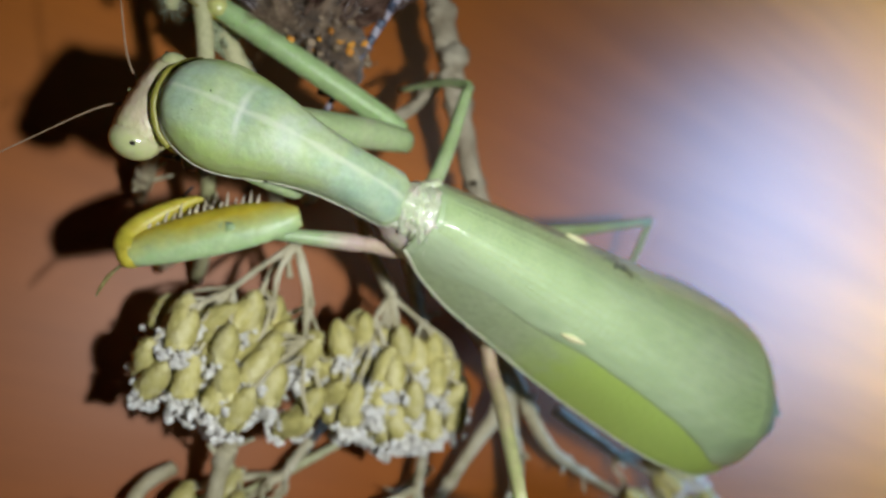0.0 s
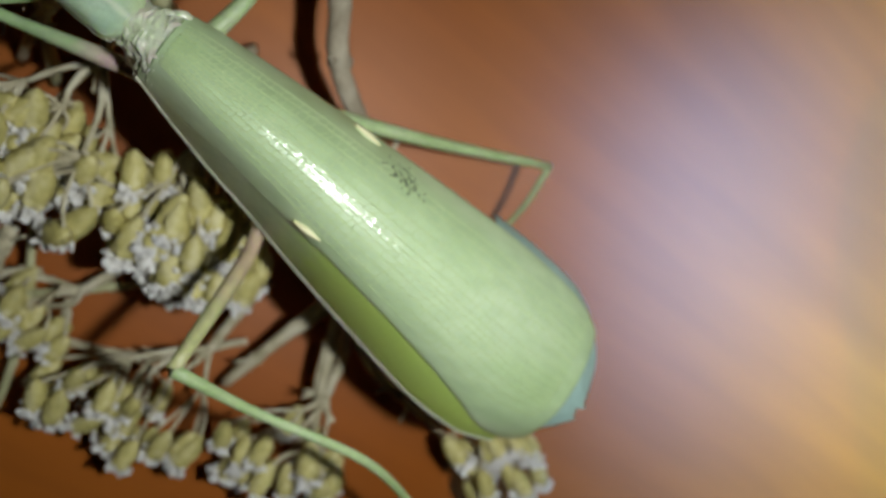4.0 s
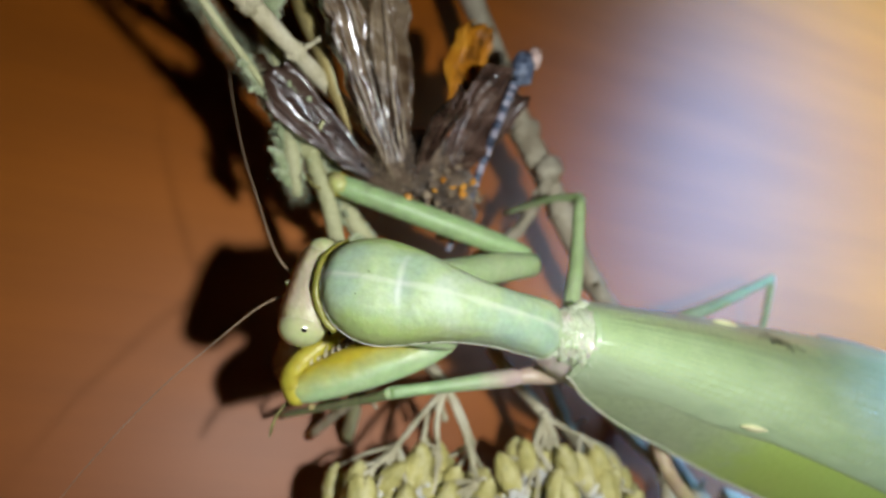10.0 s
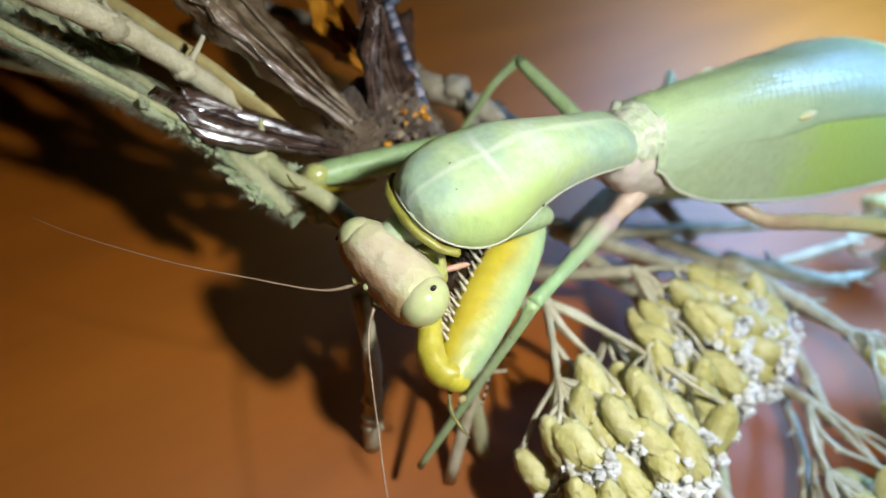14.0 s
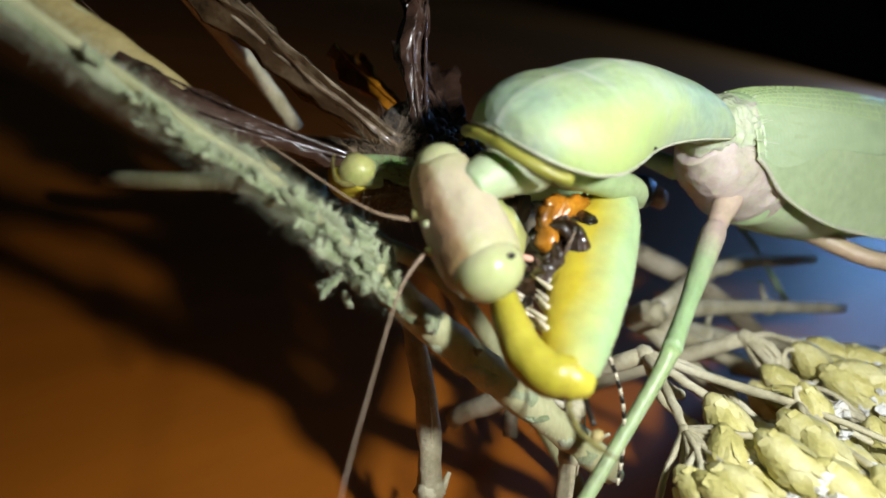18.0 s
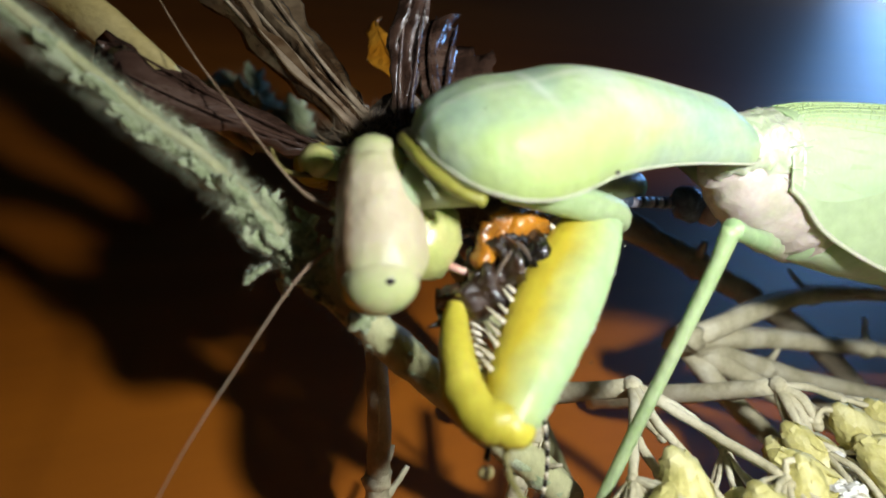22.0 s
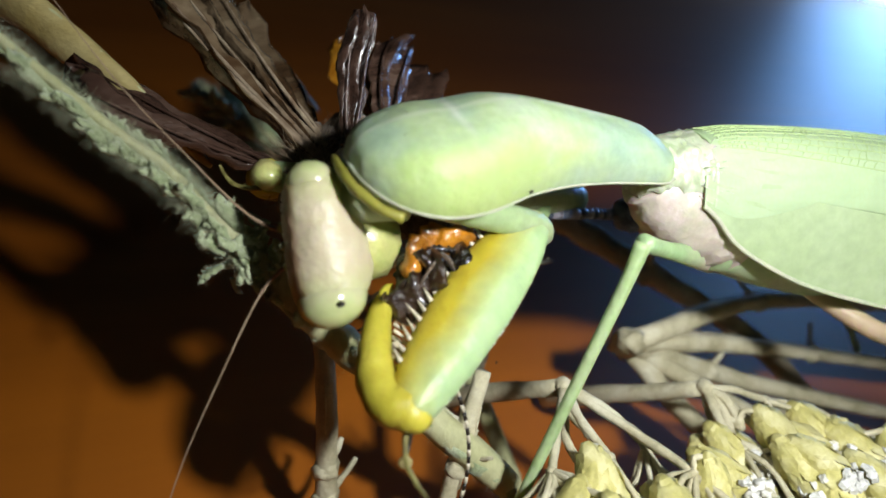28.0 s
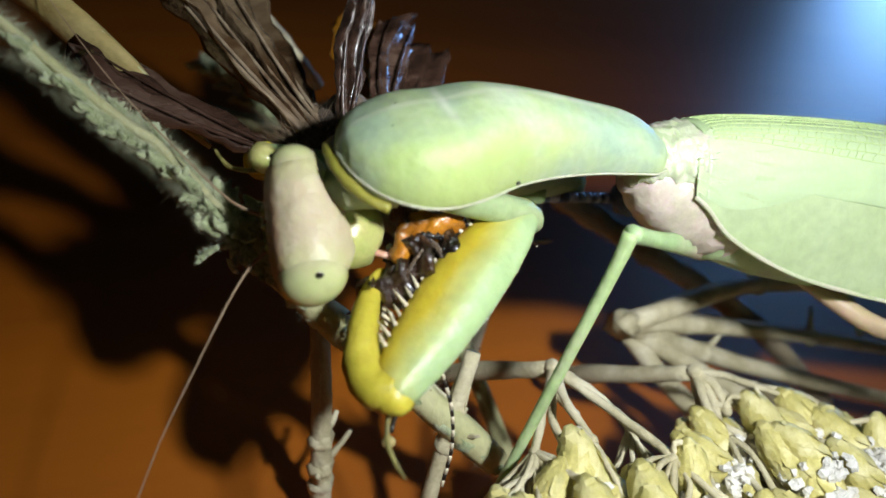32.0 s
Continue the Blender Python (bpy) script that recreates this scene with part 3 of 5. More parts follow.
def wing_veins():
    """The raised net of the forewing: lengthwise veins that fan out from its base, and short cross veins between them."""
    rnd = random.Random(5)
    rows = [q for q in spline(WING_ROWS, 12) if 0.8 <= q[0] <= 49.5]
    bm = bmesh.new()

    def on_wing(u, s):
        i = u * (len(rows) - 1)
        k = min(int(i), len(rows) - 2)
        q = rows[k] + (rows[k + 1] - rows[k]) * (i - k)
        lift = 0.012 + 0.128 * min(1.0, max(0.0, (q[0] - 5) / 14))
        return (*wing_point(q, s, lift + 0.015), 0.05)

    fan = (-0.46, -0.36, -0.26, -0.17, -0.08, 0.01, 0.10, 0.20, 0.31, 0.43, 0.56, 0.70, 0.84)
    at = lambda u, s: s * (0.80 + 0.20 * u) + 0.03 * math.sin(5 * u + 9 * s)
    for s in fan:
        tube([on_wing(k / 30, at(k / 30, s)) for k in range(31)], bm, n=4, steps=2)
    for a, b in zip(fan, fan[1:]):
        u = rnd.uniform(0, 0.02)
        while u < 0.99:
            v = min(1.0, u + rnd.uniform(0.002, 0.012))
            p, q = on_wing(u, at(u, a)), on_wing(v, at(v, b))
            m = on_wing((u + v) / 2 + rnd.uniform(-0.003, 0.003), (at(u, a) + at(v, b)) / 2)
            tube([(*p[:3], 0.035), (*m[:3], 0.035), (*q[:3], 0.035)], bm, n=4, steps=1)
            u += rnd.uniform(0.010, 0.020)
    return bm


VEIN_GREEN = material("forewing_vein_green", [(0.36, 0.48, 0.20), (0.44, 0.54, 0.27)], 300, 0.5, 0.1)
part("vein_net", wing_veins(), VEIN_GREEN, wing_r, "fine raised net of veins")["kind"] = "stuff"
edge = [wing_point(q, -1.0, -0.06) for q in spline(WING_ROWS, 8) if -0.5 <= q[0] <= 49]
part("wing_edge", tube([(*p, 0.16) for p in edge[::3]], n=8, steps=3, rough=0.2), RIM, wing_l, "pale cream outer vein")
part("hindwing", wing_shell(-0.72, 1.10, -0.5, x0=34, n=22, wavy=1.0), HIND, mantis, "translucent teal hindwing tip")
SPOT = material("stigma_cream", [(0.66, 0.62, 0.32), (0.75, 0.72, 0.45)], 500, 0.5)


def wing_at(x, s, lift=0.0):
    rows = spline(WING_ROWS, 8)
    q = min(rows, key=lambda r: abs(r[0] - x))
    return wing_point(q, s, lift)


for x, s in ((18.5, 0.93), (18.6, -0.52)):
    p = wing_at(x, s, 0.3)
    part("stigma", tube([(p.x - 1.5, p.y + 0.1, p.z + 0.02, 0.15), (p.x, p.y, p.z, 0.5), (p.x + 1.5, p.y - 0.1, p.z, 0.12)], n=8, flat=0.7), SPOT, wing_r, "cream oval wing mark")
for i in range(70):
    x, s = random.gauss(23.0, 1.1), random.gauss(0.74, 0.06)
    p = wing_at(x, s, 0.3)
    p.x = x
    if i < 1:
        specks = bmesh.new()
    ball(p, (0.09, 0.09, 0.05), bm=specks, nu=6, nv=4)
part("soil_specks", specks, DARK, wing_r, "patch of fine dark specks")
part("abdomen", tube([(4, -0.6, -6.0, 2.8), (12, -1.4, -6.6, 4.0), (24, -2.4, -6.8, 4.7), (36, -3.4, -6.6, 4.4), (44, -4.0, -6.0, 3.2), (49, -4.2, -5.4, 1.4)], n=24, flat=1.2, rough=0.05), BELLY, mantis)

# ---- head, built about its own centre: x forward, y to its right, -z to the mouth ----


def head_shape(p):
    k = (p.z + 2.6) / 5.2
    w = 0.45 + 0.55 * min(1, max(0, k * 1.5)) ** 0.8
    s = min(abs(p.y) / 4.5, 0.985)
    f = math.sqrt((1 - s ** 5) / (1 - s * s))
    lean = 1 + 0.11 * p.y / 4.4
    q = Vector((lean * p.x * (0.85 + 0.15 * k) * f, p.y * w, lean * p.z * min(f, 1.25)))
    return q * (1 + 0.018 * noise.noise(q * 1.1) + 0.012 * math.sin(q.y * 4.2 + noise.noise(q) * 2) * (1 - s))


HEAD_SKIN = two_tone("head_cream_green", (0.62, 0.53, 0.36), (0.55, 0.56, 0.27), "Y", 3.4, 2.0, base=HEAD, fold=True)
EYE_SKIN = two_tone("eye_green_cream", (0.60, 0.55, 0.34), (0.53, 0.57, 0.27), "Y", 3.9, 1.6, base=EYE, fold=True)


def tint_along(m, colour, axis, lo, hi, amount, fold=False):
    """Lays a second colour over a surface where it passes lo to hi along its own axis (millimetres)."""
    t = m.node_tree
    b = t.nodes["Principled BSDF"]
    co = t.nodes.new("ShaderNodeTexCoord")
    sep = t.nodes.new("ShaderNodeSeparateXYZ")
    t.links.new(co.outputs["Object"], sep.inputs[0])
    run = sep.outputs["XYZ".index(axis)]
    if fold:
        mirror = t.nodes.new("ShaderNodeMath")
        mirror.operation = "ABSOLUTE"
        t.links.new(run, mirror.inputs[0])
        run = mirror.outputs[0]
    nz = t.nodes.new("ShaderNodeTexNoise")
    nz.inputs["Scale"].default_value = 500
    t.links.new(co.outputs["Object"], nz.inputs["Vector"])
    wob = t.nodes.new("ShaderNodeMath")
    wob.operation = "MULTIPLY_ADD"
    wob.inputs[1].default_value = abs(hi - lo) * MM * 0.7
    t.links.new(nz.outputs["Fac"], wob.inputs[0])
    t.links.new(run, wob.inputs[2])
    r = t.nodes.new("ShaderNodeMapRange")
    r.interpolation_type = "SMOOTHSTEP"
    r.inputs["From Min"].default_value, r.inputs["From Max"].default_value, r.inputs["To Max"].default_value = lo * MM, hi * MM, amount
    t.links.new(wob.outputs[0], r.inputs[0])
    mix = t.nodes.new("ShaderNodeMix")
    mix.data_type = "RGBA"
    mix.inputs["B"].default_value = (*colour, 1)
    t.links.new(r.outputs[0], mix.inputs["Factor"])
    t.links.new(b.inputs["Base Color"].links[0].from_socket, mix.inputs["A"])
    t.links.new(mix.outputs["Result"], b.inputs["Base Color"])


tint_along(COSTAL, (0.43, 0.60, 0.13), "X", 17, 27, 1.0)
tint_along(HEAD_SKIN, (0.34, 0.13, 0.03), "X", 0.3, 1.1, 0.65)
head = part("head", ball((0.2, 0, -0.6), (2.28, 4.4, 2.45), nu=40, nv=26, shape=head_shape), HEAD_SKIN, mantis, "cream triangular head with a pinkish crown")
for sgn in (-1, 1):
    k = 1.0 if sgn > 0 else 0.74
    e = part("eye", ball((0.05, sgn * 3.1, 0.0), (1.88 * k, 1.62 * k, 2.0 * k), Matrix.Rotation(sgn * radians(-18), 3, "X"), nu=28, nv=18), EYE_SKIN, head, "large pale green compound eye")
    part("pupil", ball((-1.31, 3.5, 1.31) if sgn > 0 else (0.9, -3.9, 0.7), (0.26, 0.17, 0.22), nu=8, nv=6), DARK, e, "small black false pupil")
    ant = [(1.8, sgn * 0.9, 0.2, 0.17), (2.8, sgn * 1.2, 0.5, 0.13), (4.4, sgn * 2.6, 1.0, 0.075), (6.8, sgn * 6.4, 2.2, 0.055), (9.6, sgn * 11.0, 3.4, 0.042), (13, sgn * 17.5, 4.4, 0.03), (15, sgn * 22, 4.8, 0.02)]
    a = part("antenna", tube(ant, n=6, steps=8), HAIR, head, "long thin tan feeler")
    part("antenna_base", tube([(1.6, sgn * 0.85, 0.35, 0.36), (2.3, sgn * 1.15, 0.6, 0.3)], n=8, steps=3), MOUTH, a, "pale green first joint")
part("labrum", ball((-0.5, 0, -3.4), (1.95, 2.5, 2.25), nu=20, nv=12, shape=lambda p: p * (1 + 0.14 * noise.noise(p * 1.1))), MOUTH, head, "moist yellow-green upper lip")
for sgn in (-1, 1):
    part("mandible", ball((-0.4, sgn * 1.0, -3.9), (0.9, 0.7, 1.2), nu=12, nv=8), MOUTH, head)
    part("palp", tube([(-1.0, sgn * 1.4, -3.8, 0.25), (-1.9, sgn * 2.0, -4.2, 0.22), (-2.5, sgn * 2.3, -4.9, 0.2), (-2.7, sgn * 2.4, -5.6, 0.1)], n=8, steps=4), PALP, head, "pink jointed mouth feeler")
for y, z in ((0, 1.2), (-0.6, 0.8), (0.6, 0.8)):
    part("ocellus", ball((1.75, y, z), (0.25, 0.22, 0.22), nu=8, nv=6), EYE, head)
for i in range(9):
    y = random.uniform(-2.6, 2.6)
    z = random.uniform(0.6, 1.9)
    part("speck", ball((random.uniform(0.2, 1.3), y, z + 0.05), (0.07, 0.05, 0.05), nu=6, nv=4), DARK, head)

# ---- forelegs: built along x from the hip end to the knee, spines towards +z ----
FEMUR = 14.6
FEMUR_SKIN = two_tone("foreleg_green_yellow", (0.40, 0.54, 0.27), (0.58, 0.46, 0.04), "Z", 1.2, 2.2)
FEMUR_GREEN = two_tone("foreleg_green", (0.34, 0.48, 0.22), (0.50, 0.46, 0.08), "Z", 2.4, 1.6)


FEMUR_ROWS = [(0, 1.1, 0.8), (1.5, 1.9, 1.1), (4.5, 2.55, 1.25), (8, 2.65, 1.25), (11, 2.35, 1.2), (13.2, 1.9, 1.15), (14.6, 1.35, 0.95), (15.2, 0.5, 0.4)]


def femur_bm(length, slim=1.0, deep=1.0):
    """A deep, flat thigh: the outer side runs to a keel, the spined side is blunt."""
    bm = bmesh.new()
    rings = []
    for q in spline(FEMUR_ROWS, 5):
        x, h, w = q[0], q[1] * slim * deep, q[2] * slim
        ring = []
        for k in range(28):
            g = 2 * math.pi * k / 28
            c, s = math.cos(g), math.sin(g)
            wide = 1.0 if s > 0 else 1 - 0.35 * s * s
            y = w * wide * math.copysign(abs(c) ** 0.85, c)
            z = h * (abs(s) ** 0.9 if s > 0 else 0.66 * s)
            ring.append((x * length / 14.6, y, z + 0.03 * math.sin(x * 9) * (s < -0.95)))
        rings.append(ring)
    skin(bm, rings)
    return bm


def femur_top(x, length, slim, deep):
    return float(np.interp(x * 14.6 / length, [r[0] for r in FEMUR_ROWS], [r[1] for r in FEMUR_ROWS])) * slim * deep


def foreleg(label, length, slim=1.0, deep=1.0, skin_of=FEMUR_SKIN):
    leg = part("foreleg", femur_bm(length, slim, deep), skin_of, mantis, label)
    f = length / 14.6
    tib = [(length - 0.3, 0, 0.1, 1.1), (length - 0.05, 0, 1.2, 1.2), (length - 0.8, 0, 2.35, 1.12), (length - 2.2, 0, 3.15, 0.98), (length - 3.8, 0, 3.8, 0.82), (length - 5.2, 0, 4.2, 0.6), (length - 6.2, 0, 4.35, 0.34), (length - 6.7, 0, 4.2, 0.08)]
    tibia = part("tibia", tube(tib, n=16, up=(0, 1, 0), flat=0.95, rough=0.08), LEG_INNER, leg, "yellow hooked shin folded back")
    leg["shin"] = tibia.name
    rnd = random.Random(int(length * 10))
    for i in range(15):
        x = (length - 2.0 - i * 0.66 * f)
        h = femur_top(x, length, slim, deep) - 0.18
        for y in ((-0.55, 0.55) if i % 2 == 0 else (-0.5, 0.35)):
            ln = (0.75, 1.25, 0.85)[i % 3] * rnd.uniform(0.85, 1.15)
            part("spine", spike((x, y, h), (x - 0.4 - rnd.uniform(0, 0.2), y * 1.3, h + ln), 0.15), SPINE, leg)
    for i in range(11):
        u = i / 10
        x, z = length - 1.9 - u * 3.8, 2.1 + u * 1.55
        part("spine", spike((x, -0.35, z), (x + 0.1, -0.6, z - rnd.uniform(0.7, 0.95)), 0.14), SPINE, tibia)
    for i in range(26):
        x, g = rnd.uniform(1.5, length - 1.5), rnd.uniform(-1.1, 1.2)
        h = femur_top(x, length, slim, deep)
        w = 1.2 * slim * abs(math.cos(g)) ** 0.85
        r = rnd.uniform(0.045, 0.085)
        part("speck", ball((x, -w, h * math.copysign(abs(math.sin(g)) ** 0.9, g) if g > 0 else h * math.sin(g)), (r, r * 0.6, r * 0.7), nu=6, nv=4), DARK if i % 3 else SPINE, leg)
    for i in range(40):
        x = rnd.uniform(2.0, length - 1.0)
        h = -0.66 * femur_top(x, length, slim, deep)
        part("keel_tooth", spike((x, rnd.uniform(-0.1, 0.1), h + 0.06), (x - 0.05, 0, h - 0.06), 0.05, n=5), CREAM, leg)
    part("knee", ball((length - 0.1, 0, 0.35), (1.15, 1.05, 1.45), nu=16, nv=10, shape=lambda p: p * (1 + 0.08 * noise.noise(p * 1.5))), MOUTH if skin_of is FEMUR_GREEN else LEG_INNER, leg, "glossy yellow knee")
    tar = [(length - 0.1, -0.7, 0.2, 0.2), (length + 1.0, -1.0, -0.2, 0.17), (length + 1.9, -1.0, -0.9, 0.14), (length + 2.6, -0.7, -1.9, 0.12), (length + 3.0, -0.4, -2.8, 0.05)]
    part("tarsus", tube(tar, n=7, rough=0.6), TARSUS, leg, "thin dark-tipped jointed foot")
    return leg


foreleg_l = foreleg("green foreleg, yellow inside, with ivory spines", FEMUR)
foreleg_r = foreleg("green foreleg stretched out holding the prey", 20.4, 0.92, 0.75, FEMUR_GREEN)
part("coxa", tube([(-18, -1.0, -3.2, 0.9), (-14.5, -1.4, -3.9, 0.95), (-11, -1.3, -4.9, 0.9), (-10.0, -1.2, -5.8, 0.6)], n=14), LEG, mantis, "pale green leg base")
part("coxa", tube([(-18, 2.2, -3.0, 1.5), (-12, 4.2, -5.0, 1.6), (-5, 7.0, -7.6, 1.5), (-0.6, 8.4, -8.8, 1.2)], n=14), LEG, mantis, "pale green leg base")


# ---- walking legs ----
def limb(name, pts, mat, parent, label="", n=10):
    return part(name, tube(pts, n=n, steps=6), mat, parent, label)


midleg_l = part("middle_leg", tube([(0, 0, 0, 0.75), (1.2, 0, 0.1, 0.85), (5, 0, 0.1, 0.72), (9, 0, 0, 0.55), (12.4, 0, 0, 0.6)], n=10), two_tone("midleg_pink_green", (0.52, 0.40, 0.34), (0.34, 0.48, 0.24), "X", 6.5, 6.0), mantis, "long thin green leg, pinkish at its base")
shin_l = part("tibia", tube([(0, 0, 0, 0.55), (3, 0.1, 0, 0.45), (12, 0, 0, 0.4), (20, 0, 0.2, 0.34)], n=8), LEG, midleg_l)
part("hip", tube([(0.4, 0, 0, 0.62), (-1.5, 0.1, 0.4, 0.85), (-3.6, 0.3, 1.3, 1.05)], n=12, rough=0.15), LEG_PINK, midleg_l, "pink leg hip")
midleg_r = limb("middle_leg", [(2.0, 3.2, -6.0, 0.9), (2.8, 8, -6.2, 0.75), (3.2, 15.6, -6.2, 0.6)], LEG, mantis, "slim green leg with a bent knee")
limb("tibia", [(3.2, 15.6, -6.2, 0.55), (2.0, 16.6, -10, 0.42), (0.2, 17.2, -17.5, 0.35)], LEG, midleg_r)
hind_l = limb("hind_leg", [(13, -3, -9.4, 0.8), (15.6, -9.8, -9.8, 0.75), (15.8, -14.0, -6.0, 0.78), (15.2, -22.0, 1.6, 0.62)], two_tone("hindleg_brown_green", (0.50, 0.35, 0.25), (0.42, 0.42, 0.20), "Z", -2, 9), mantis, "long brownish-green leg")
limb("tibia", [(15.2, -22.0, 1.6, 0.62), (24, -22.6, -1.0, 0.5), (36, -22.2, -2.5, 0.48), (46, -25.5, -7.0, 0.42)], LEG, hind_l, "bright green shin")
hind_r = limb("hind_leg", [(12, 3, -8.5, 0.9), (26, 9.0, -13.0, 0.7), (41, 16.2, -18.2, 0.5)], LEG, mantis, "long pale green leg")
limb("tibia", [(41, 16.2, -18.2, 0.45), (42.6, 10.5, -22, 0.4), (43.2, 3.5, -27.5, 0.35)], LEG, hind_r)


# ---- woolly leaf beside the head ----
def lobe_mesh(seed):
    """A curled, deeply cut woolly leaflet, widest at its middle, with a nap of short hairs."""
    rnd = random.Random(seed)
    bm = bmesh.new()
    bow, curl = rnd.uniform(-0.9, 0.9), rnd.uniform(-0.5, 0.9)
    tube([(-0.3, 0, 0, 0.3), (0.5, 0.1 * bow, 0.1, 0.4), (1.3, 0.4 * bow, 0.15 + 0.2 * curl, 0.43), (2.1, 0.9 * bow, 0.7 * curl, 0.34), (2.6, 1.4 * bow, 1.2 * curl, 0.14)], bm, n=10, steps=4, flat=1.5, rough=0.7, seed=seed)
    for k in range(6):
        a = 0.2 + 0.4 * k + rnd.uniform(-0.15, 0.15)
        g = (1 if k % 2 else -1) * rnd.uniform(0.6, 1.2)
        c = Vector((a, 0.3 * bow * a, 0.1 + 0.1 * curl * a * a))
        e = c + Vector((rnd.uniform(0.2, 0.8), 0.8 * g, rnd.uniform(-0.1, 0.6)))
        tube([(*c, 0.26), (*c.lerp(e, 0.6), 0.27), (*(e + Vector((0.1, 0, 0.2))), 0.09)], bm, n=7, steps=3, flat=1.3, rough=0.6, seed=seed + k)
    bm.verts.ensure_lookup_table()
    roots = [(v.co.copy(), v.co - Vector((v.co.x, 0.35 * bow * v.co.x, 0.1))) for v in bm.verts]
    for _ in range(260):
        p, d = roots[rnd.randrange(len(roots))]
        d = (d.normalized() + Vector((rnd.gauss(0, 0.5), rnd.gauss(0, 0.5), rnd.gauss(0, 0.5)))) * rnd.uniform(0.2, 0.6)
        w = d.orthogonal().normalized() * 0.008
        f = bm.faces.new([bm.verts.new(q) for q in (p - w, p + w, p + d)])
        f.material_index = 1
    me = mesh_of("leaf_lobe", bm, WOOL)
    me.materials.append(FUZZ)
    return me


LOBES = [lobe_mesh(i) for i in range(7)]


def hairs(line, count, length, spread, seed, mat=None, width=0.014):
    rnd = random.Random(seed)
    verts, faces = [], []
    for _ in range(count):
        i = rnd.randrange(len(line) - 1)
        p = Vector(line[i][:3]).lerp(Vector(line[i + 1][:3]), rnd.random())
        d = Vector((rnd.gauss(0, 1), rnd.gauss(0, 1), rnd.gauss(0, 1))).normalized()
        a = p + d * spread * rnd.uniform(0.4, 1.0)
        b = a + (d + Vector((rnd.gauss(0, 0.6), rnd.gauss(0, 0.6), rnd.gauss(0, 0.6)))) * length * rnd.uniform(0.5, 1.3)
        w = d.orthogonal().normalized() * width
        k = len(verts)
        verts += [tuple((a - w) * MM), tuple((a + w) * MM), tuple(b * MM), tuple((a + d.cross(w) * 1.5) * MM)]
        faces += [(k, k + 1, k + 2), (k + 1, k + 3, k + 2), (k + 3, k, k + 2)]
    me = bpy.data.meshes.new("leaf_wool")
    me.from_pydata(verts, [], faces)
    me.materials.append(mat or FUZZ)
    return me


def woolly_leaf(label, points, size=1.0, step=2, both=True, seed=1, wool=True):
    rnd = random.Random(seed)
    leaf = thing("woolly_leaf", label, "leaf", "woolly leaves")
    blade = [(x, y, z, r * (0.5 if x < -26.5 else 0.7)) for x, y, z, r in points]
    part("leaf_blade", tube(blade, n=14, steps=10, flat=1.3, rough=0.8, seed=seed + 2), WOOL, leaf, "woolly grey-green blade")
    part("leaf_stalk", tube([(x, y, z + r * (0.6 if x < -26 else 0.1), r * (0.45 if x < -26 else 1.0)) for x, y, z, r in points], n=9, steps=6, rough=0.25, seed=seed), STALK, leaf, "yellow-green midrib")
    line = spline(points, 10)
    for i in range(2, len(line) - 1, step):
        if line[i][0] > -26 and rnd.random() < 0.75:
            continue
        p = Vector(line[i][:3])
        way = (Vector(line[i + 1][:3]) - Vector(line[i - 1][:3])).normalized()
        if rnd.random() < 0.4:
            continue
        for sgn in (-1, 1) if both else (rnd.choice((-1, 1)),):
            side = way.cross(Vector((rnd.gauss(0, 0.35), rnd.gauss(0, 0.35), 1))).normalized() * sgn
            d = (side * rnd.uniform(0.35, 0.9) + way * rnd.uniform(-1.5, -0.6)).normalized()
            ob = part("leaf_lobe", LOBES[rnd.randrange(7)], None, leaf)
            m = frame_of(p + side * line[i][3] * 0.5, d, (rnd.gauss(0, 0.4), rnd.gauss(0, 0.4), 1))
            s = size * rnd.choice((0.5, 0.7, 0.85, 1.0, 1.35))
            ob.matrix_basis = m @ Matrix.Diagonal((s, s, s, 1))
    if wool:
        ob = part("leaf_wool", hairs([q for q in line if q[0] < -26.0] * 3 + line, 26000, 0.45, 1.0, seed, None, 0.007), None, leaf, "fine white wool")
        ob["kind"] = "stuff"
    return leaf


leaf_a = woolly_leaf("grey-green woolly leaf stalk standing before the prey", [(-46, 15, 3, 0.8), (-36, 8.5, -3.9, 0.75), (-32, 6.2, -6.4, 0.7), (-29.2, 3.9, -8.9, 0.7), (-26, 1.6, -11.6, 0.95), (-21.8, -0.7, -15.2, 1.1), (-17, -3.3, -19.1, 1.1), (-11, -6.6, -24, 1.05)], 0.62, 1, seed=4)

# the withered, curled-up end of its blade
rnd = random.Random(91)
for _ in range(16):
    ob = part("leaf_lobe", LOBES[rnd.randrange(7)], None, leaf_a, "withered curled leaflet")
    c = Vector((-28.3, 3.0, -9.9)) + Vector((rnd.gauss(0, 0.55), rnd.gauss(0, 0.5), rnd.gauss(0, 0.6)))
    k = rnd.uniform(0.35, 0.6)
    ob.matrix_basis = frame_of(c, (rnd.gauss(0, 1), rnd.gauss(0, 1), rnd.gauss(0, 1)), (rnd.gauss(0, 1), rnd.gauss(0, 1), 1)) @ Matrix.Diagonal((k, k, k, 1))

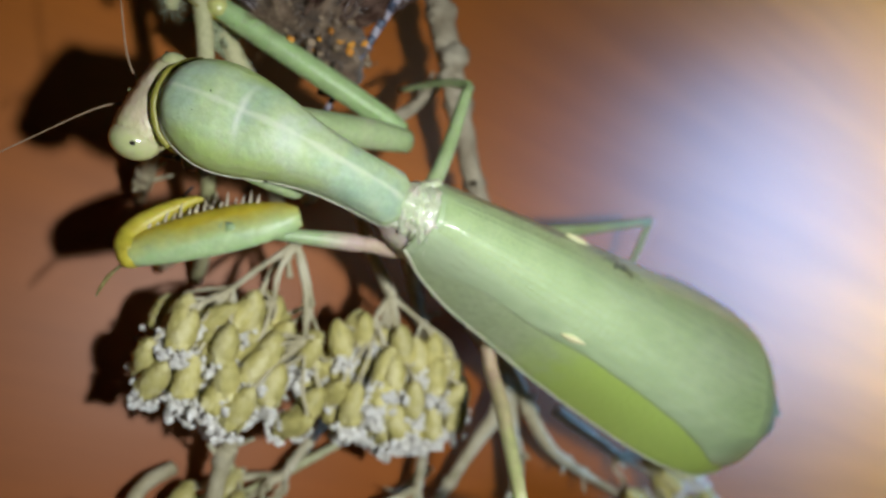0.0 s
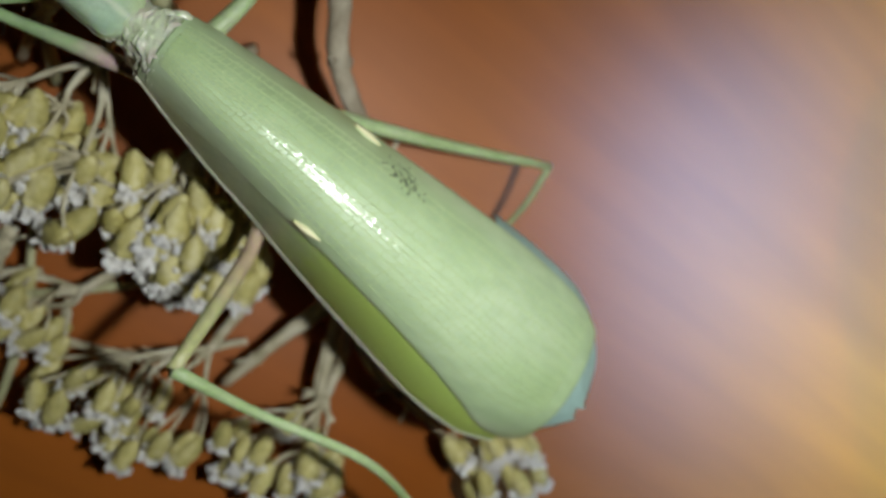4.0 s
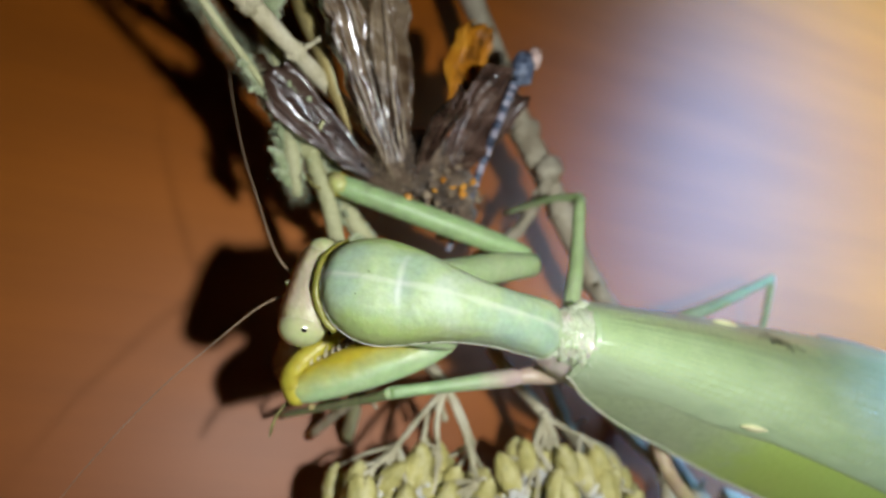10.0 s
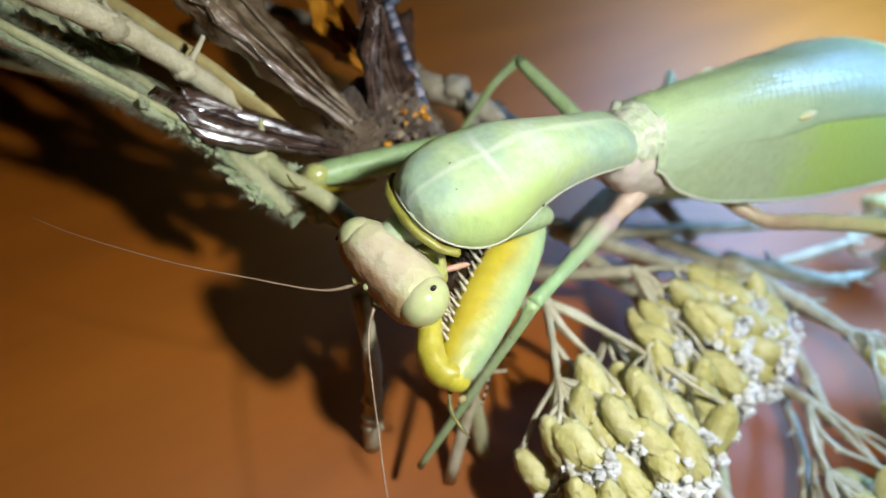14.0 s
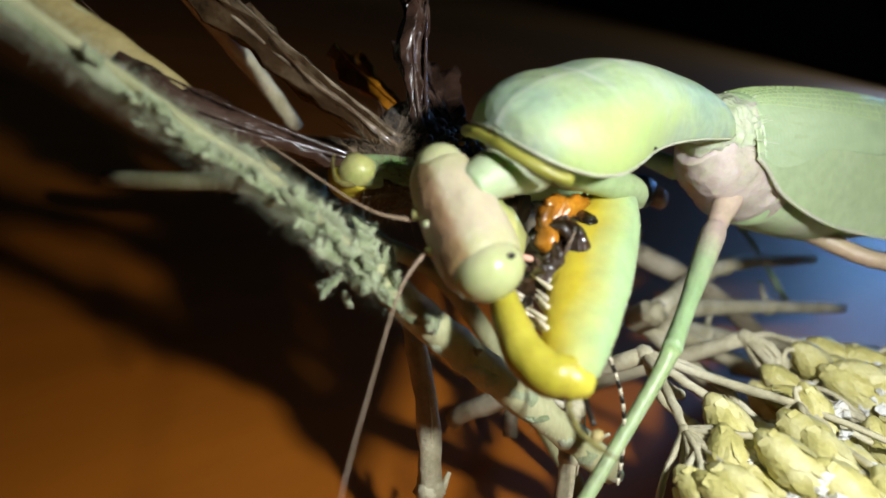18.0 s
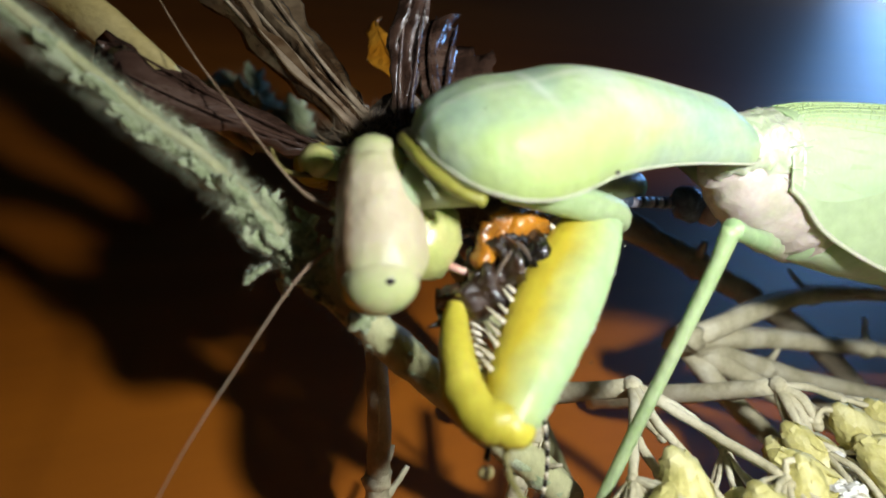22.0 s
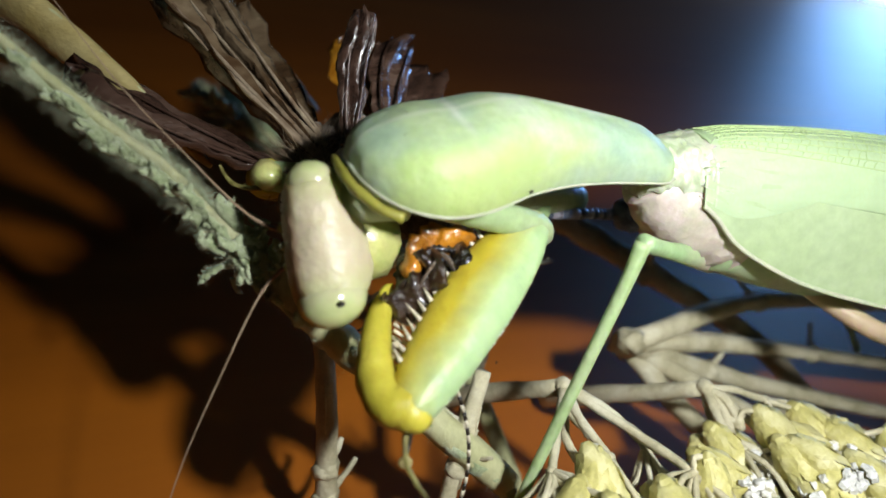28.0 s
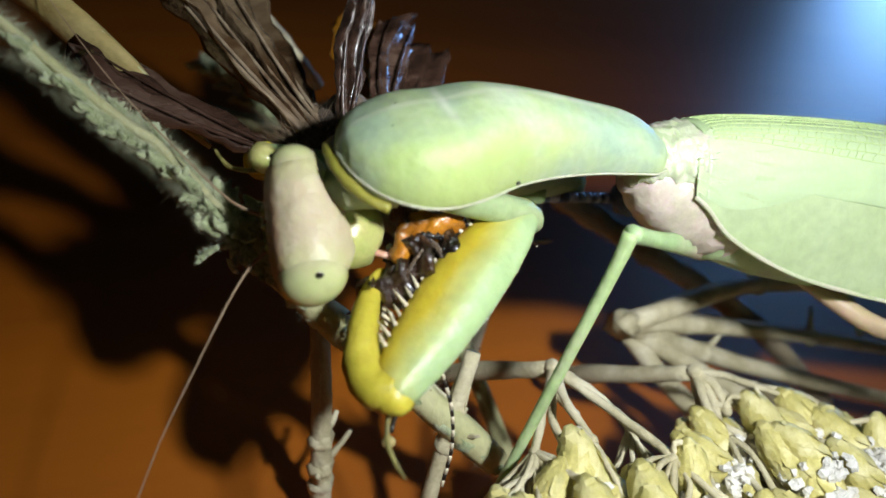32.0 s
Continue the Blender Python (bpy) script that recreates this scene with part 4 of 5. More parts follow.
# further leaves that stand behind and beside it
leaf_b = woolly_leaf("grey-green woolly leaf beside the prey", [(-36, 37, -6, 0.9), (-31, 28, -7, 0.9), (-28, 21.5, -8.5, 0.8), (-25.8, 15.1, -9.5, 0.7), (-24.5, 11.5, -11, 0.5)], 1.0, 1, seed=7)
pod = thing("straw_leaf", "long pale straw-coloured folded leaf beside the prey", "leaf")
part("blade", tube([(-34, 42, -6, 1.8), (-30, 34, -5.5, 1.7), (-26, 27, -6.5, 1.4), (-22.5, 21, -8, 0.8), (-20.5, 18, -9, 0.2)], n=14, flat=0.6, rough=0.2, seed=3), POD, pod)
part("rib", tube([(-33.5, 41.5, -4.6, 0.3), (-29.8, 33.8, -4.2, 0.3), (-25.9, 26.8, -5.4, 0.25), (-22.4, 20.9, -7.2, 0.15)], n=6), STALK, pod, "raised midrib")

# ---- dried flower clusters ----


def bud_mesh(seed):
    rnd = random.Random(seed)
    bm = bmesh.new()
    rings = []
    prof = [(-0.2, 0.25), (0.25, 0.6), (0.9, 1.0), (1.8, 1.2), (2.8, 1.15), (3.6, 1.0), (4.0, 0.8)]
    for x, r in prof:
        ring = []
        for k in range(14):
            g = 2 * math.pi * k / 14
            rr = r * (1 + 0.10 * math.sin(7 * g + x * 2.2) + 0.06 * rnd.uniform(-1, 1))
            ring.append((x, rr * math.cos(g), rr * math.sin(g)))
        rings.append(ring)
    skin(bm, rings)
    # overlapping bracts
    for row, (x0, ln, r) in enumerate(((0.25, 1.5, 0.86), (1.2, 1.7, 1.18), (2.2, 1.7, 1.16))):
        for k in range(6):
            g = 2 * math.pi * (k + 0.5 * row) / 6 + rnd.uniform(-0.1, 0.1)
            c, s = math.cos(g), math.sin(g)
            a = [Vector((x0, r * math.cos(g + d) * 0.9, r * math.sin(g + d) * 0.9)) for d in (-0.42, 0.42)]
            m = [Vector((x0 + ln * 0.6, (r + 0.12) * math.cos(g + d), (r + 0.12) * math.sin(g + d))) for d in (-0.4, 0.4)]
            t = Vector((x0 + ln, (r + 0.05) * c, (r + 0.05) * s))
            vs = [bm.verts.new(v) for v in (a[0], a[1], m[1], t, m[0])]
            bm.faces.new(vs)
    return mesh_of("flower_bud", bm, BUD)


def tuft_mesh(seed):
    rnd = random.Random(seed)
    bm = bmesh.new()
    for k in range(34):
        g = rnd.uniform(0, 6.28)
        r = rnd.uniform(0.1, 1.6)
        c = Vector((4.0 + rnd.uniform(-0.5, 0.95), r * math.cos(g), r * math.sin(g)))
        ball(c, (rnd.uniform(0.25, 0.5), rnd.uniform(0.25, 0.55), rnd.uniform(0.2, 0.5)), Matrix.Rotation(rnd.uniform(0, 3), 3, "Y"), bm, nu=6, nv=4,
             shape=lambda p: p * rnd.uniform(0.7, 1.35))
    return mesh_of("florets", bm, TUFT, smooth=False)


BUDS = [bud_mesh(i) for i in range(4)]
TUFTS = [tuft_mesh(i + 10) for i in range(4)]


def cluster(label, root, node, tips, aim, seed, thick=0.9, scale=1.0):
    """A corymb: a stem from root to node, branches from node to each tip, a bud at each tip that points along aim."""
    rnd = random.Random(seed)
    ob = thing("dried_flower_cluster", label, "dried flower", "dried flower clusters")
    hub = ball(node, (thick * 0.8, thick * 0.8, thick * 0.8), None, None, 12, 8, lambda p: p * (1 + 0.3 * noise.noise(p * 1.5)))
    part("stem_knot", hub, DRY, ob)
    part("stem", tube([(*root, thick), (*(Vector(root).lerp(Vector(node), 0.5) + Vector((rnd.gauss(0, 1), rnd.gauss(0, 1), 0))), thick * 0.9), (*node, thick * 0.7)], n=9, rough=0.3, seed=seed), DRY, ob)
    ways = []
    for tip in tips:
        d = (Vector(aim) + Vector((rnd.gauss(0, 0.24), rnd.gauss(0, 0.24), rnd.gauss(0, 0.24)))).normalized()
        ways.append((Vector(tip) - d * 4.6 * scale, d))
    forks = []
    for base, d in ways[:: max(1, len(ways) // 6)]:
        fork = Vector(node).lerp(base, rnd.uniform(0.45, 0.62)) + Vector((rnd.gauss(0, 0.5), rnd.gauss(0, 0.5), rnd.gauss(0, 0.6)))
        forks.append(fork)
        bm = tube([(*node, 0.42), (*(Vector(node).lerp(fork, 0.5) + Vector((rnd.gauss(0, 0.5), 0, rnd.gauss(0, 0.5)))), 0.33), (*fork, 0.30)], n=8, steps=5, rough=0.4, seed=seed)
        ball(fork, (0.42, 0.42, 0.42), None, bm, 10, 6, lambda p: p * (1 + 0.3 * noise.noise(p * 2)))
        part("branch", bm, DRY, ob)
    for base, d in ways:
        fork = min(forks, key=lambda q: (q - base).length)
        mid = fork.lerp(base, 0.5) + Vector((rnd.gauss(0, 0.35), rnd.gauss(0, 0.35), rnd.gauss(0, 0.35)))
        part("twig", tube([(*fork, 0.26), (*mid, 0.2), (*(base + d * 0.3), 0.25)], n=6, steps=4, rough=0.3, seed=seed), DRY, ob)
        b = part("flower_bud", BUDS[rnd.randrange(4)], None, ob)
        s = scale * rnd.uniform(0.85, 1.12)
        b.matrix_basis = frame_of(base, d, (rnd.gauss(0, 1), rnd.gauss(0, 1), rnd.gauss(0, 1))) @ Matrix.Diagonal((s, s, s, 1))
        part("floret_tuft", TUFTS[rnd.randrange(4)], None, b, "dry white crumbly florets")
    return ob


def spread(c, size, count, seed):
    rnd = random.Random(seed)
    out = []
    while len(out) < count:
        p = Vector([rnd.uniform(-1, 1) for _ in range(3)])
        if p.length > 1:
            continue
        q = Vector(c) + Vector([a * b for a, b in zip(p, size)])
        if all((q - o).length > 1.7 for o in out) or rnd.random() < 0.05:
            out.append(q)
    return out


cluster("dried straw-yellow flower cluster with white tips", (-10, 9, -31), (-6, -3.6, -17), spread((-8, -18.9, -20.0), (9.4, 5.9, 4.6), 66, 1), (-0.15, -0.9, -0.25), 11, scale=1.06)
cluster("dried straw-yellow flower cluster with white tips", (4, 8, -32), (6, -5.5, -17.5), spread((10, -17.2, -20.5), (9.8, 6.0, 4.6), 64, 2), (0.15, -0.9, -0.2), 12, scale=1.06)
cluster("dried flower cluster lying low on the table", (22, -16, -32), (20, -26, -26), spread((14, -41, -26.5), (11, 4.5, 3.5), 24, 3), (0.0, -0.9, -0.1), 13)
cluster("dried flower cluster lying low on the table", (32, -14, -31), (36, -24, -27), spread((36, -36, -26), (11, 5, 3.5), 22, 4), (0.1, -0.9, -0.1), 14)
cluster("dried flower cluster lying under the wing tips", (42, -12, -31), (52, -16, -27), spread((63, -20, -25), (7, 6, 4), 18, 5), (0.8, -0.4, 0.2), 15)
cluster("dried flower head with pale florets", (-8, -30, -32), (-12, -36, -28), spread((-14, -40, -27), (5, 3, 3), 10, 6), (-0.4, -0.9, 0.1), 16)

cluster("small dried flower cluster lying on the table", (8, -20, -32), (4, -28, -29), spread((-1, -36, -28), (8, 4, 2.5), 16, 8), (-0.3, -0.9, 0.0), 18)


# ---- bare stems ----
def stem(label, pts, mat=DRY, knots=(), seed=0, stubs=3):
    """A dry stem with swollen leaf joints, peeling bark strips and the stubs of broken twigs."""
    rnd = random.Random(seed + 40)
    ob = thing("dry_stem", label, "stem", "dry stems")
    part("stem_wood", tube(pts, n=10, rough=0.22, seed=seed), mat, ob)
    line = spline(pts, 8)
    for k in knots:
        part("knot", ball(k[:3], (k[3], k[3] * 0.85, k[3] * 0.8), nu=12, nv=8, shape=lambda p: p * (1 + 0.45 * noise.noise(p * 0.9))), mat, ob, "swollen leaf joint")
    for _ in range(stubs):
        q = line[rnd.randrange(4, len(line) - 4)]
        part("knot", ball(q[:3], (q[3] * 1.25, q[3] * 1.2, q[3] * 1.15), nu=12, nv=8, shape=lambda p: p * (1 + 0.4 * noise.noise(p * 2.0))), mat, ob, "swollen leaf joint")
        d = Vector((rnd.gauss(0, 1), rnd.gauss(0, 1), abs(rnd.gauss(0, 0.6)))).normalized()
        p = Vector(q[:3])
        e = p + d * rnd.uniform(2.0, 3.4)
        part("twig_stub", tube([(*p, q[3] * 0.45), (*p.lerp(e, 0.6), q[3] * 0.32), (*(e + Vector((0, 0, 0.4))), q[3] * 0.22)], n=7, steps=3, rough=0.5, seed=seed), mat, ob, "broken twig stub")
        i = rnd.randrange(2, len(line) - 10)
        strip = [(*(Vector(s[:3]) + d * s[3] * (0.95 + 0.25 * math.sin(n * 0.9))), 0.12 * s[3]) for n, s in enumerate(line[i:i + 8:2])]
        part("bark_strip", tube(strip, n=5, steps=2, rough=0.5), mat, ob, "peeling strip of bark")
    return ob


straw = stem("straw-yellow stalk behind the woolly leaf", [(-52, 15, 13, 0.9), (-44, 13.5, 6.5, 0.9), (-38, 12.5, 2, 0.85), (-33, 12, -3, 0.8), (-28, 11.5, -8, 0.75), (-24.5, 11, -12, 0.7)], DRY, seed=12, stubs=2)
stem("thick dry main stem lying behind the prey", [(-8, 60, -30, 1.6), (-4.7, 46.9, -20, 1.5), (0.2, 32.8, -18, 1.5), (5.5, 22.0, -17, 1.5), (9.5, 16, -18, 1.3), (14, 10, -19, 1.2), (25, 4, -24, 1.1), (34, -2, -31, 1.0)], BARK, knots=((5.0, 23.0, -15.8, 1.9), (3.6, 25.0, -17.2, 1.5)), seed=1, stubs=4)
stem("branching dry stem under the mantis", [(29, 2, -32, 1.2), (29, -12, -26, 1.2), (27, -20, -27, 0.9), (24.5, -30, -30, 0.7)], seed=2)
stem("branching dry stem under the mantis", [(29, -8, -26, 1.0), (36, -16, -25, 0.9), (44, -19, -27, 0.7), (58, -22, -30, 0.5)], seed=3)
stem("branching dry stem under the mantis", [(29.5, -10, -26, 1.0), (34, -22, -26, 0.8), (38, -30, -28, 0.6)], seed=4)
stem_b = stem("yellow-green stem standing behind the leaf", [(-38, 42, -14, 0.9), (-29.6, 26.6, -9, 0.85), (-26.4, 20.1, -9, 0.85), (-23.3, 14.4, -10, 0.8), (-20, 7.9, -12, 0.8), (-14, -4, -24, 0.8), (-12, -9, -33, 0.8)], STALK, seed=5, stubs=2)
stem("thin stem hanging below the flower cluster", [(-5, -24, -22, 0.8), (-4.6, -29, -24, 0.9), (-1.7, -45, -28, 0.9), (1, -62, -33, 0.9)], DRY, seed=6)
stem("side twig of the main stem", [(5, 22, -16, 0.8), (1.5, 15, -17, 0.7), (-3, 11, -20, 0.6), (-8, 4, -30, 0.6)], BARK, seed=7)

stem("pale straw stem standing under the leaf", [(-21.7, 4.5, -15, 0.7), (-21.6, 1.2, -20.5, 0.75), (-21.4, -0.8, -27, 0.8), (-21.0, -2.0, -33.5, 0.8)], DRY, seed=8)
stem("thin dry stem leaning to the table", [(-12, -2, -16, 0.6), (-14, -5, -22, 0.6), (-16.5, -9, -33.5, 0.6)], DRY, seed=9)

for i, (mid, end) in enumerate((((24, 5.5, -19.5), (48, 4.5, -22)), ((22, 3.0, -23), (47, -1.5, -26)), ((20, 0.5, -25.0), (44, -7.5, -28)), ((17, -1.5, -25.5), (35, -11.5, -31.5)), ((12.5, -2.5, -26.5), (22, -11.5, -32.5)))):
    part("knot", ball((5.7 + 0.3 * i, 2.6 + 0.4 * i, -19.8 - 0.5 * i), (1.25, 1.2, 1.15), nu=14, nv=9, shape=lambda p: p * (1 + 0.5 * noise.noise(p * 1.3))), DRY, stem("pale dry side stem under the mantis", [(5.7 + 0.3 * i, 2.6 + 0.4 * i, -19.8 - 0.5 * i, 0.95), (*mid, 0.85), (*end, 0.65)], seed=20 + i, stubs=1), "swollen joint where it forks off")

stem("thin greenish stem lying on the table", [(12, -22, -31, 0.5), (3, -29, -30, 0.55), (-6, -36, -30.5, 0.5), (-16, -46, -32, 0.5)], STALK, seed=14)
stem("thin greenish stem lying on the table", [(-6, -22, -30, 0.5), (0, -33, -29, 0.5), (3, -44, -31, 0.45), (4, -56, -33, 0.4)], STALK, seed=15)
stem("thin dry stem lying on the table", [(24, -24, -31, 0.5), (15, -31, -29, 0.55), (4, -35, -30, 0.5), (-8, -37, -32, 0.45)], DRY, seed=16)

# ---- the prey: a small dark butterfly ----
butterfly = thing("butterfly", "half-eaten brown butterfly with dark folded wings", "butterfly")
part("body", tube([(-18, 13, -10.5, 1.2), (-15.5, 15.5, -9.8, 2.4), (-12, 17.5, -9.8, 3.0), (-9, 14.5, -11.5, 2.6), (-8, 11, -12, 1.6)], n=18, steps=8, rough=0.5, seed=9), BROWN, butterfly, "furry grey-brown body")
fur = part("fur", hairs(spline([(-17, 14, -10), (-15.5, 15.5, -9.8), (-12, 17.5, -9.8), (-9, 14.5, -11.5)], 8), 4200, 1.2, 2.7, 21, FURTIP, 0.022), None, butterfly, "short grey-brown fur")
fur["kind"] = "stuff"


def wing_blade(root, tip, width, bow, mat, label, seed):
    root, tip = Vector(root), Vector(tip)
    way = (tip - root)
    side = way.cross(Vector(bow)).normalized()
    up = side.cross(way).normalized()
    bm = bmesh.new()
    a, b = [], []
    for i in range(19):
        u = i / 18
        w = width * (0.18 + 1.1 * u ** 0.8 * (1 - 0.45 * u * u)) * (1 if i < 18 else 0.75)
        line, low = [], []
        for k in range(25):
            v = -1 + k / 12
            ragged = 1 - 0.12 * abs(v) - 0.16 * max(0.0, noise.noise(Vector((v * 3.5, seed * 2.0, 0.5))))
            p = root + way * u * ragged + side * w * v + up * (0.7 * math.sin(v * 5 + seed) * u + 1.2 * u * u + (0.22 + 0.2 * u) * math.sin(v * 13 + seed) + 0.08 * math.sin(v * 31 + 3 * u))
            p += (up * 0.9 + side * 0.5) * (noise.noise(p * 0.45 + Vector((seed, 0, 0))) * u + 0.3 * noise.noise(p * 1.3))
            line.append(p)
            low.append(p - up * 0.12)
        a.append(line)
        b.append(low)
    ra, rb = skin(bm, a, closed=False), skin(bm, b, closed=False)
    pa = [r[0] for r in ra] + ra[-1][1:] + [r[-1] for r in ra[-2::-1]] + ra[0][-2:0:-1]
    pb = [r[0] for r in rb] + rb[-1][1:] + [r[-1] for r in rb[-2::-1]] + rb[0][-2:0:-1]
    for i in range(len(pa)):
        j = (i + 1) % len(pa)
        bm.faces.new((pa[i], pa[j], pb[j], pb[i]))
    w = part("wing", bm, mat, butterfly, label)
    for k in (-0.8, -0.3, 0.35):
        pts = [(*(root + way * u * (1 - 0.12 * abs(k)) + side * width * (0.18 + 1.1 * u ** 0.8 * (1 - 0.45 * u * u)) * k + up * (0.7 * math.sin(k * 5 + seed) * u + 1.2 * u * u + 0.3)), 0.16 * (1.3 - u)) for u in (0, 0.25, 0.5, 0.75, 0.95)]
        part("vein", tube(pts, n=5, steps=3), VEIN if mat == WINGPALE else mat, w)
    return w


wing_blade((-16, 14.5, -8.5), (-27, 30, -1), 2.9, (0.3, 0.2, 1), WINGPALE, "torn silvery brown wing", 1)
wing_blade((-15, 15, -8.5), (-21.5, 33, -3.5), 3.4, (0.5, 0.2, 1), WINGPALE, "streaky silver and brown torn wing", 2)
wing_blade((-17, 14, -9.5), (-31, 21.5, -7), 2.9, (0.1, 0.3, 1), WINGDARK, "dark brown torn wing", 3)
wing_blade((-10.5, 16, -8), (-5.5, 28, -6), 4.4, (0.6, -0.3, 1), WINGDARK, "dark brown folded wing", 4)
wing_blade((-9.5, 20, -9), (-9.5, 34, -8), 3.0, (0.4, 0.1, 1), ORANGE, "orange wing patch", 5)
wing_blade((-14, 15, -8), (-13, 21.5, -0.5), 1.5, (0.3, -0.6, 0.6), WINGDARK, "small brown upright wing", 6)
leg_knob = part("banded_leg", ball((-4.4, 28, -5.0), (1.3, 1.9, 1.3), nu=14, nv=10, shape=lambda p: p * (1 + 0.25 * noise.noise(p))), BLUE, butterfly, "blue-grey banded leg with a knobbed tip")
part("leg_tip", ball((-3.2, 29.4, -4.8), (0.9, 1.1, 0.9), nu=12, nv=8, shape=lambda p: p * (1 + 0.4 * noise.noise(p * 1.4))), PINK, leg_knob, "pale pink end")
banded = spline([(-5.0, 26.5, -5.6, 0.5), (-5.6, 24, -6.5, 0.45), (-6.6, 19, -8.5, 0.42), (-7.4, 14, -11, 0.38), (-8, 10, -14, 0.3)], 6)
for i, (p, q) in enumerate(zip(banded, banded[1:])):
    part("leg_band", tube([tuple(p), tuple(q)], n=8, steps=1), (BLUE, BAND)[i % 2], leg_knob)
rnd = random.Random(31)
for mat, count, tag in ((BROWN, 90, "dark crumbs of the torn body"), (FURTIP, 90, "tan crumbs of the torn body"), (ORANGE, 26, "orange crumbs of the torn body")):
    bm = bmesh.new()
    for _ in range(count):
        u = rnd.random()
        c = Vector((-15.5, 16.5, -8.2)).lerp(Vector((-8.5, 15.5, -9.5)), u) + Vector((rnd.gauss(0, 1.2), rnd.gauss(0, 1.5), 0))
        c.z += 1.3 - 0.18 * ((c.x + 12) ** 2 * 0.4 + (c.y - 16) ** 2 * 0.5) + rnd.uniform(-0.3, 0.4)
        f = rnd.uniform(0.16, 0.5)
        ball(c, (f, f * rnd.uniform(0.5, 1.2), f * rnd.uniform(0.4, 0.9)), Matrix.Rotation(rnd.uniform(0, 3), 3, "Z"), bm, 7, 5, lambda p: p * (1 + 0.5 * noise.noise(p * 6)))
    part("torn_body_surface", bm, mat, butterfly, tag)["kind"] = "stuff"
meal = thing("prey_remains", "wet orange and brown remains of the prey held to the mouth", "food")
part("flesh", tube([(-21.3, -2.2, -9.0, 0.6), (-19.8, -3.0, -8.4, 1.0), (-18.0, -2.8, -7.6, 1.15), (-16.0, -1.8, -7.0, 1.0), (-14.0, -0.8, -7.0, 0.7)], n=16, steps=8, rough=1.0, seed=5), WET, meal, "wet dark torn flesh")
scrap = part("wing_scrap", ball((-16.2, -0.9, -6.2), (2.3, 0.7, 1.35), Matrix.Rotation(0.25, 3, "Y"), nu=26, nv=16, shape=lambda p: p * (1 + 0.35 * noise.noise(p * 1.3) + 0.15 * noise.noise(p * 4))), ORANGE, meal, "crumpled orange wing scrap")
for k in range(4):
    part("vein", tube([(-18.0 + 0.3 * k, -1.5, -5.9 + 0.1 * k, 0.09), (-16.4 + 0.5 * k, -1.75, -5.9 - 0.4 * k, 0.1), (-14.6 + 0.2 * k, -1.4, -6.0 - 0.6 * k, 0.05)], n=6, steps=4, rough=0.6, seed=k), WET, scrap, "dark vein")
part("wing_scrap", tube([(-18.5, -0.9, -5.5, 0.5), (-18.9, -1.7, -6.5, 0.65), (-19.1, -2.6, -7.5, 0.6), (-19.3, -3.3, -8.4, 0.4)], n=16, steps=8, rough=0.7, seed=8), ORANGE, meal, "wet orange strip")
part("flesh", ball((-18.0, -1.6, -7.5), (1.5, 1.0, 1.5), nu=26, nv=16, shape=lambda p: p * (1 + 0.45 * noise.noise(p * 1.4) + 0.25 * noise.noise(p * 4.5))), WET, meal, "wet dark torn flesh")

rnd = random.Random(77)
for i in range(34):
    u = rnd.random()
    c = Vector((-21, -2.4, -9.0)).lerp(Vector((-14.5, -1.4, -6.4)), u) + Vector((rnd.gauss(0, 0.5), rnd.gauss(-0.5, 0.6), rnd.gauss(0, 0.6)))
    d = Vector((rnd.gauss(0, 1), rnd.gauss(-0.4, 1), rnd.gauss(0, 1))).normalized() * rnd.uniform(0.5, 1.3)
    part("shred", tube([(*(c - d), 0.06), (*(c + Vector((0, 0, rnd.gauss(0, 0.4)))), rnd.uniform(0.12, 0.34)), (*(c + d), 0.05)], n=7, steps=3, rough=0.9, seed=i), (WET, WET, BROWN, ORANGE if u > 0.55 else WET)[i % 4], meal)

feeler = part("feeler", tube([(-18.6, -5.0, -11.5, 0.12), (-19.6, -7.4, -13.0, 0.13), (-20.6, -9.2, -13.6, 0.16)], n=7), DARK, meal, "black feeler of the butterfly")
part("club", ball((-20.85, -9.7, -13.8), (0.42, 0.34, 0.34), nu=10, nv=7), POD, feeler, "pale club at its end")
dotted = [(-17.2, -6.6, -11.5), (-16.4, -8.0, -14.0), (-16.2, -9.0, -16.5), (-16.6, -9.8, -19.0)]
for i, (p, q) in enumerate(zip(spline(dotted, 6), spline(dotted, 6)[1:])):
    part("feeler_ring", tube([(*p, 0.12), (*q, 0.12)], n=6, steps=1), (DARK, SPINE)[i % 2], meal)


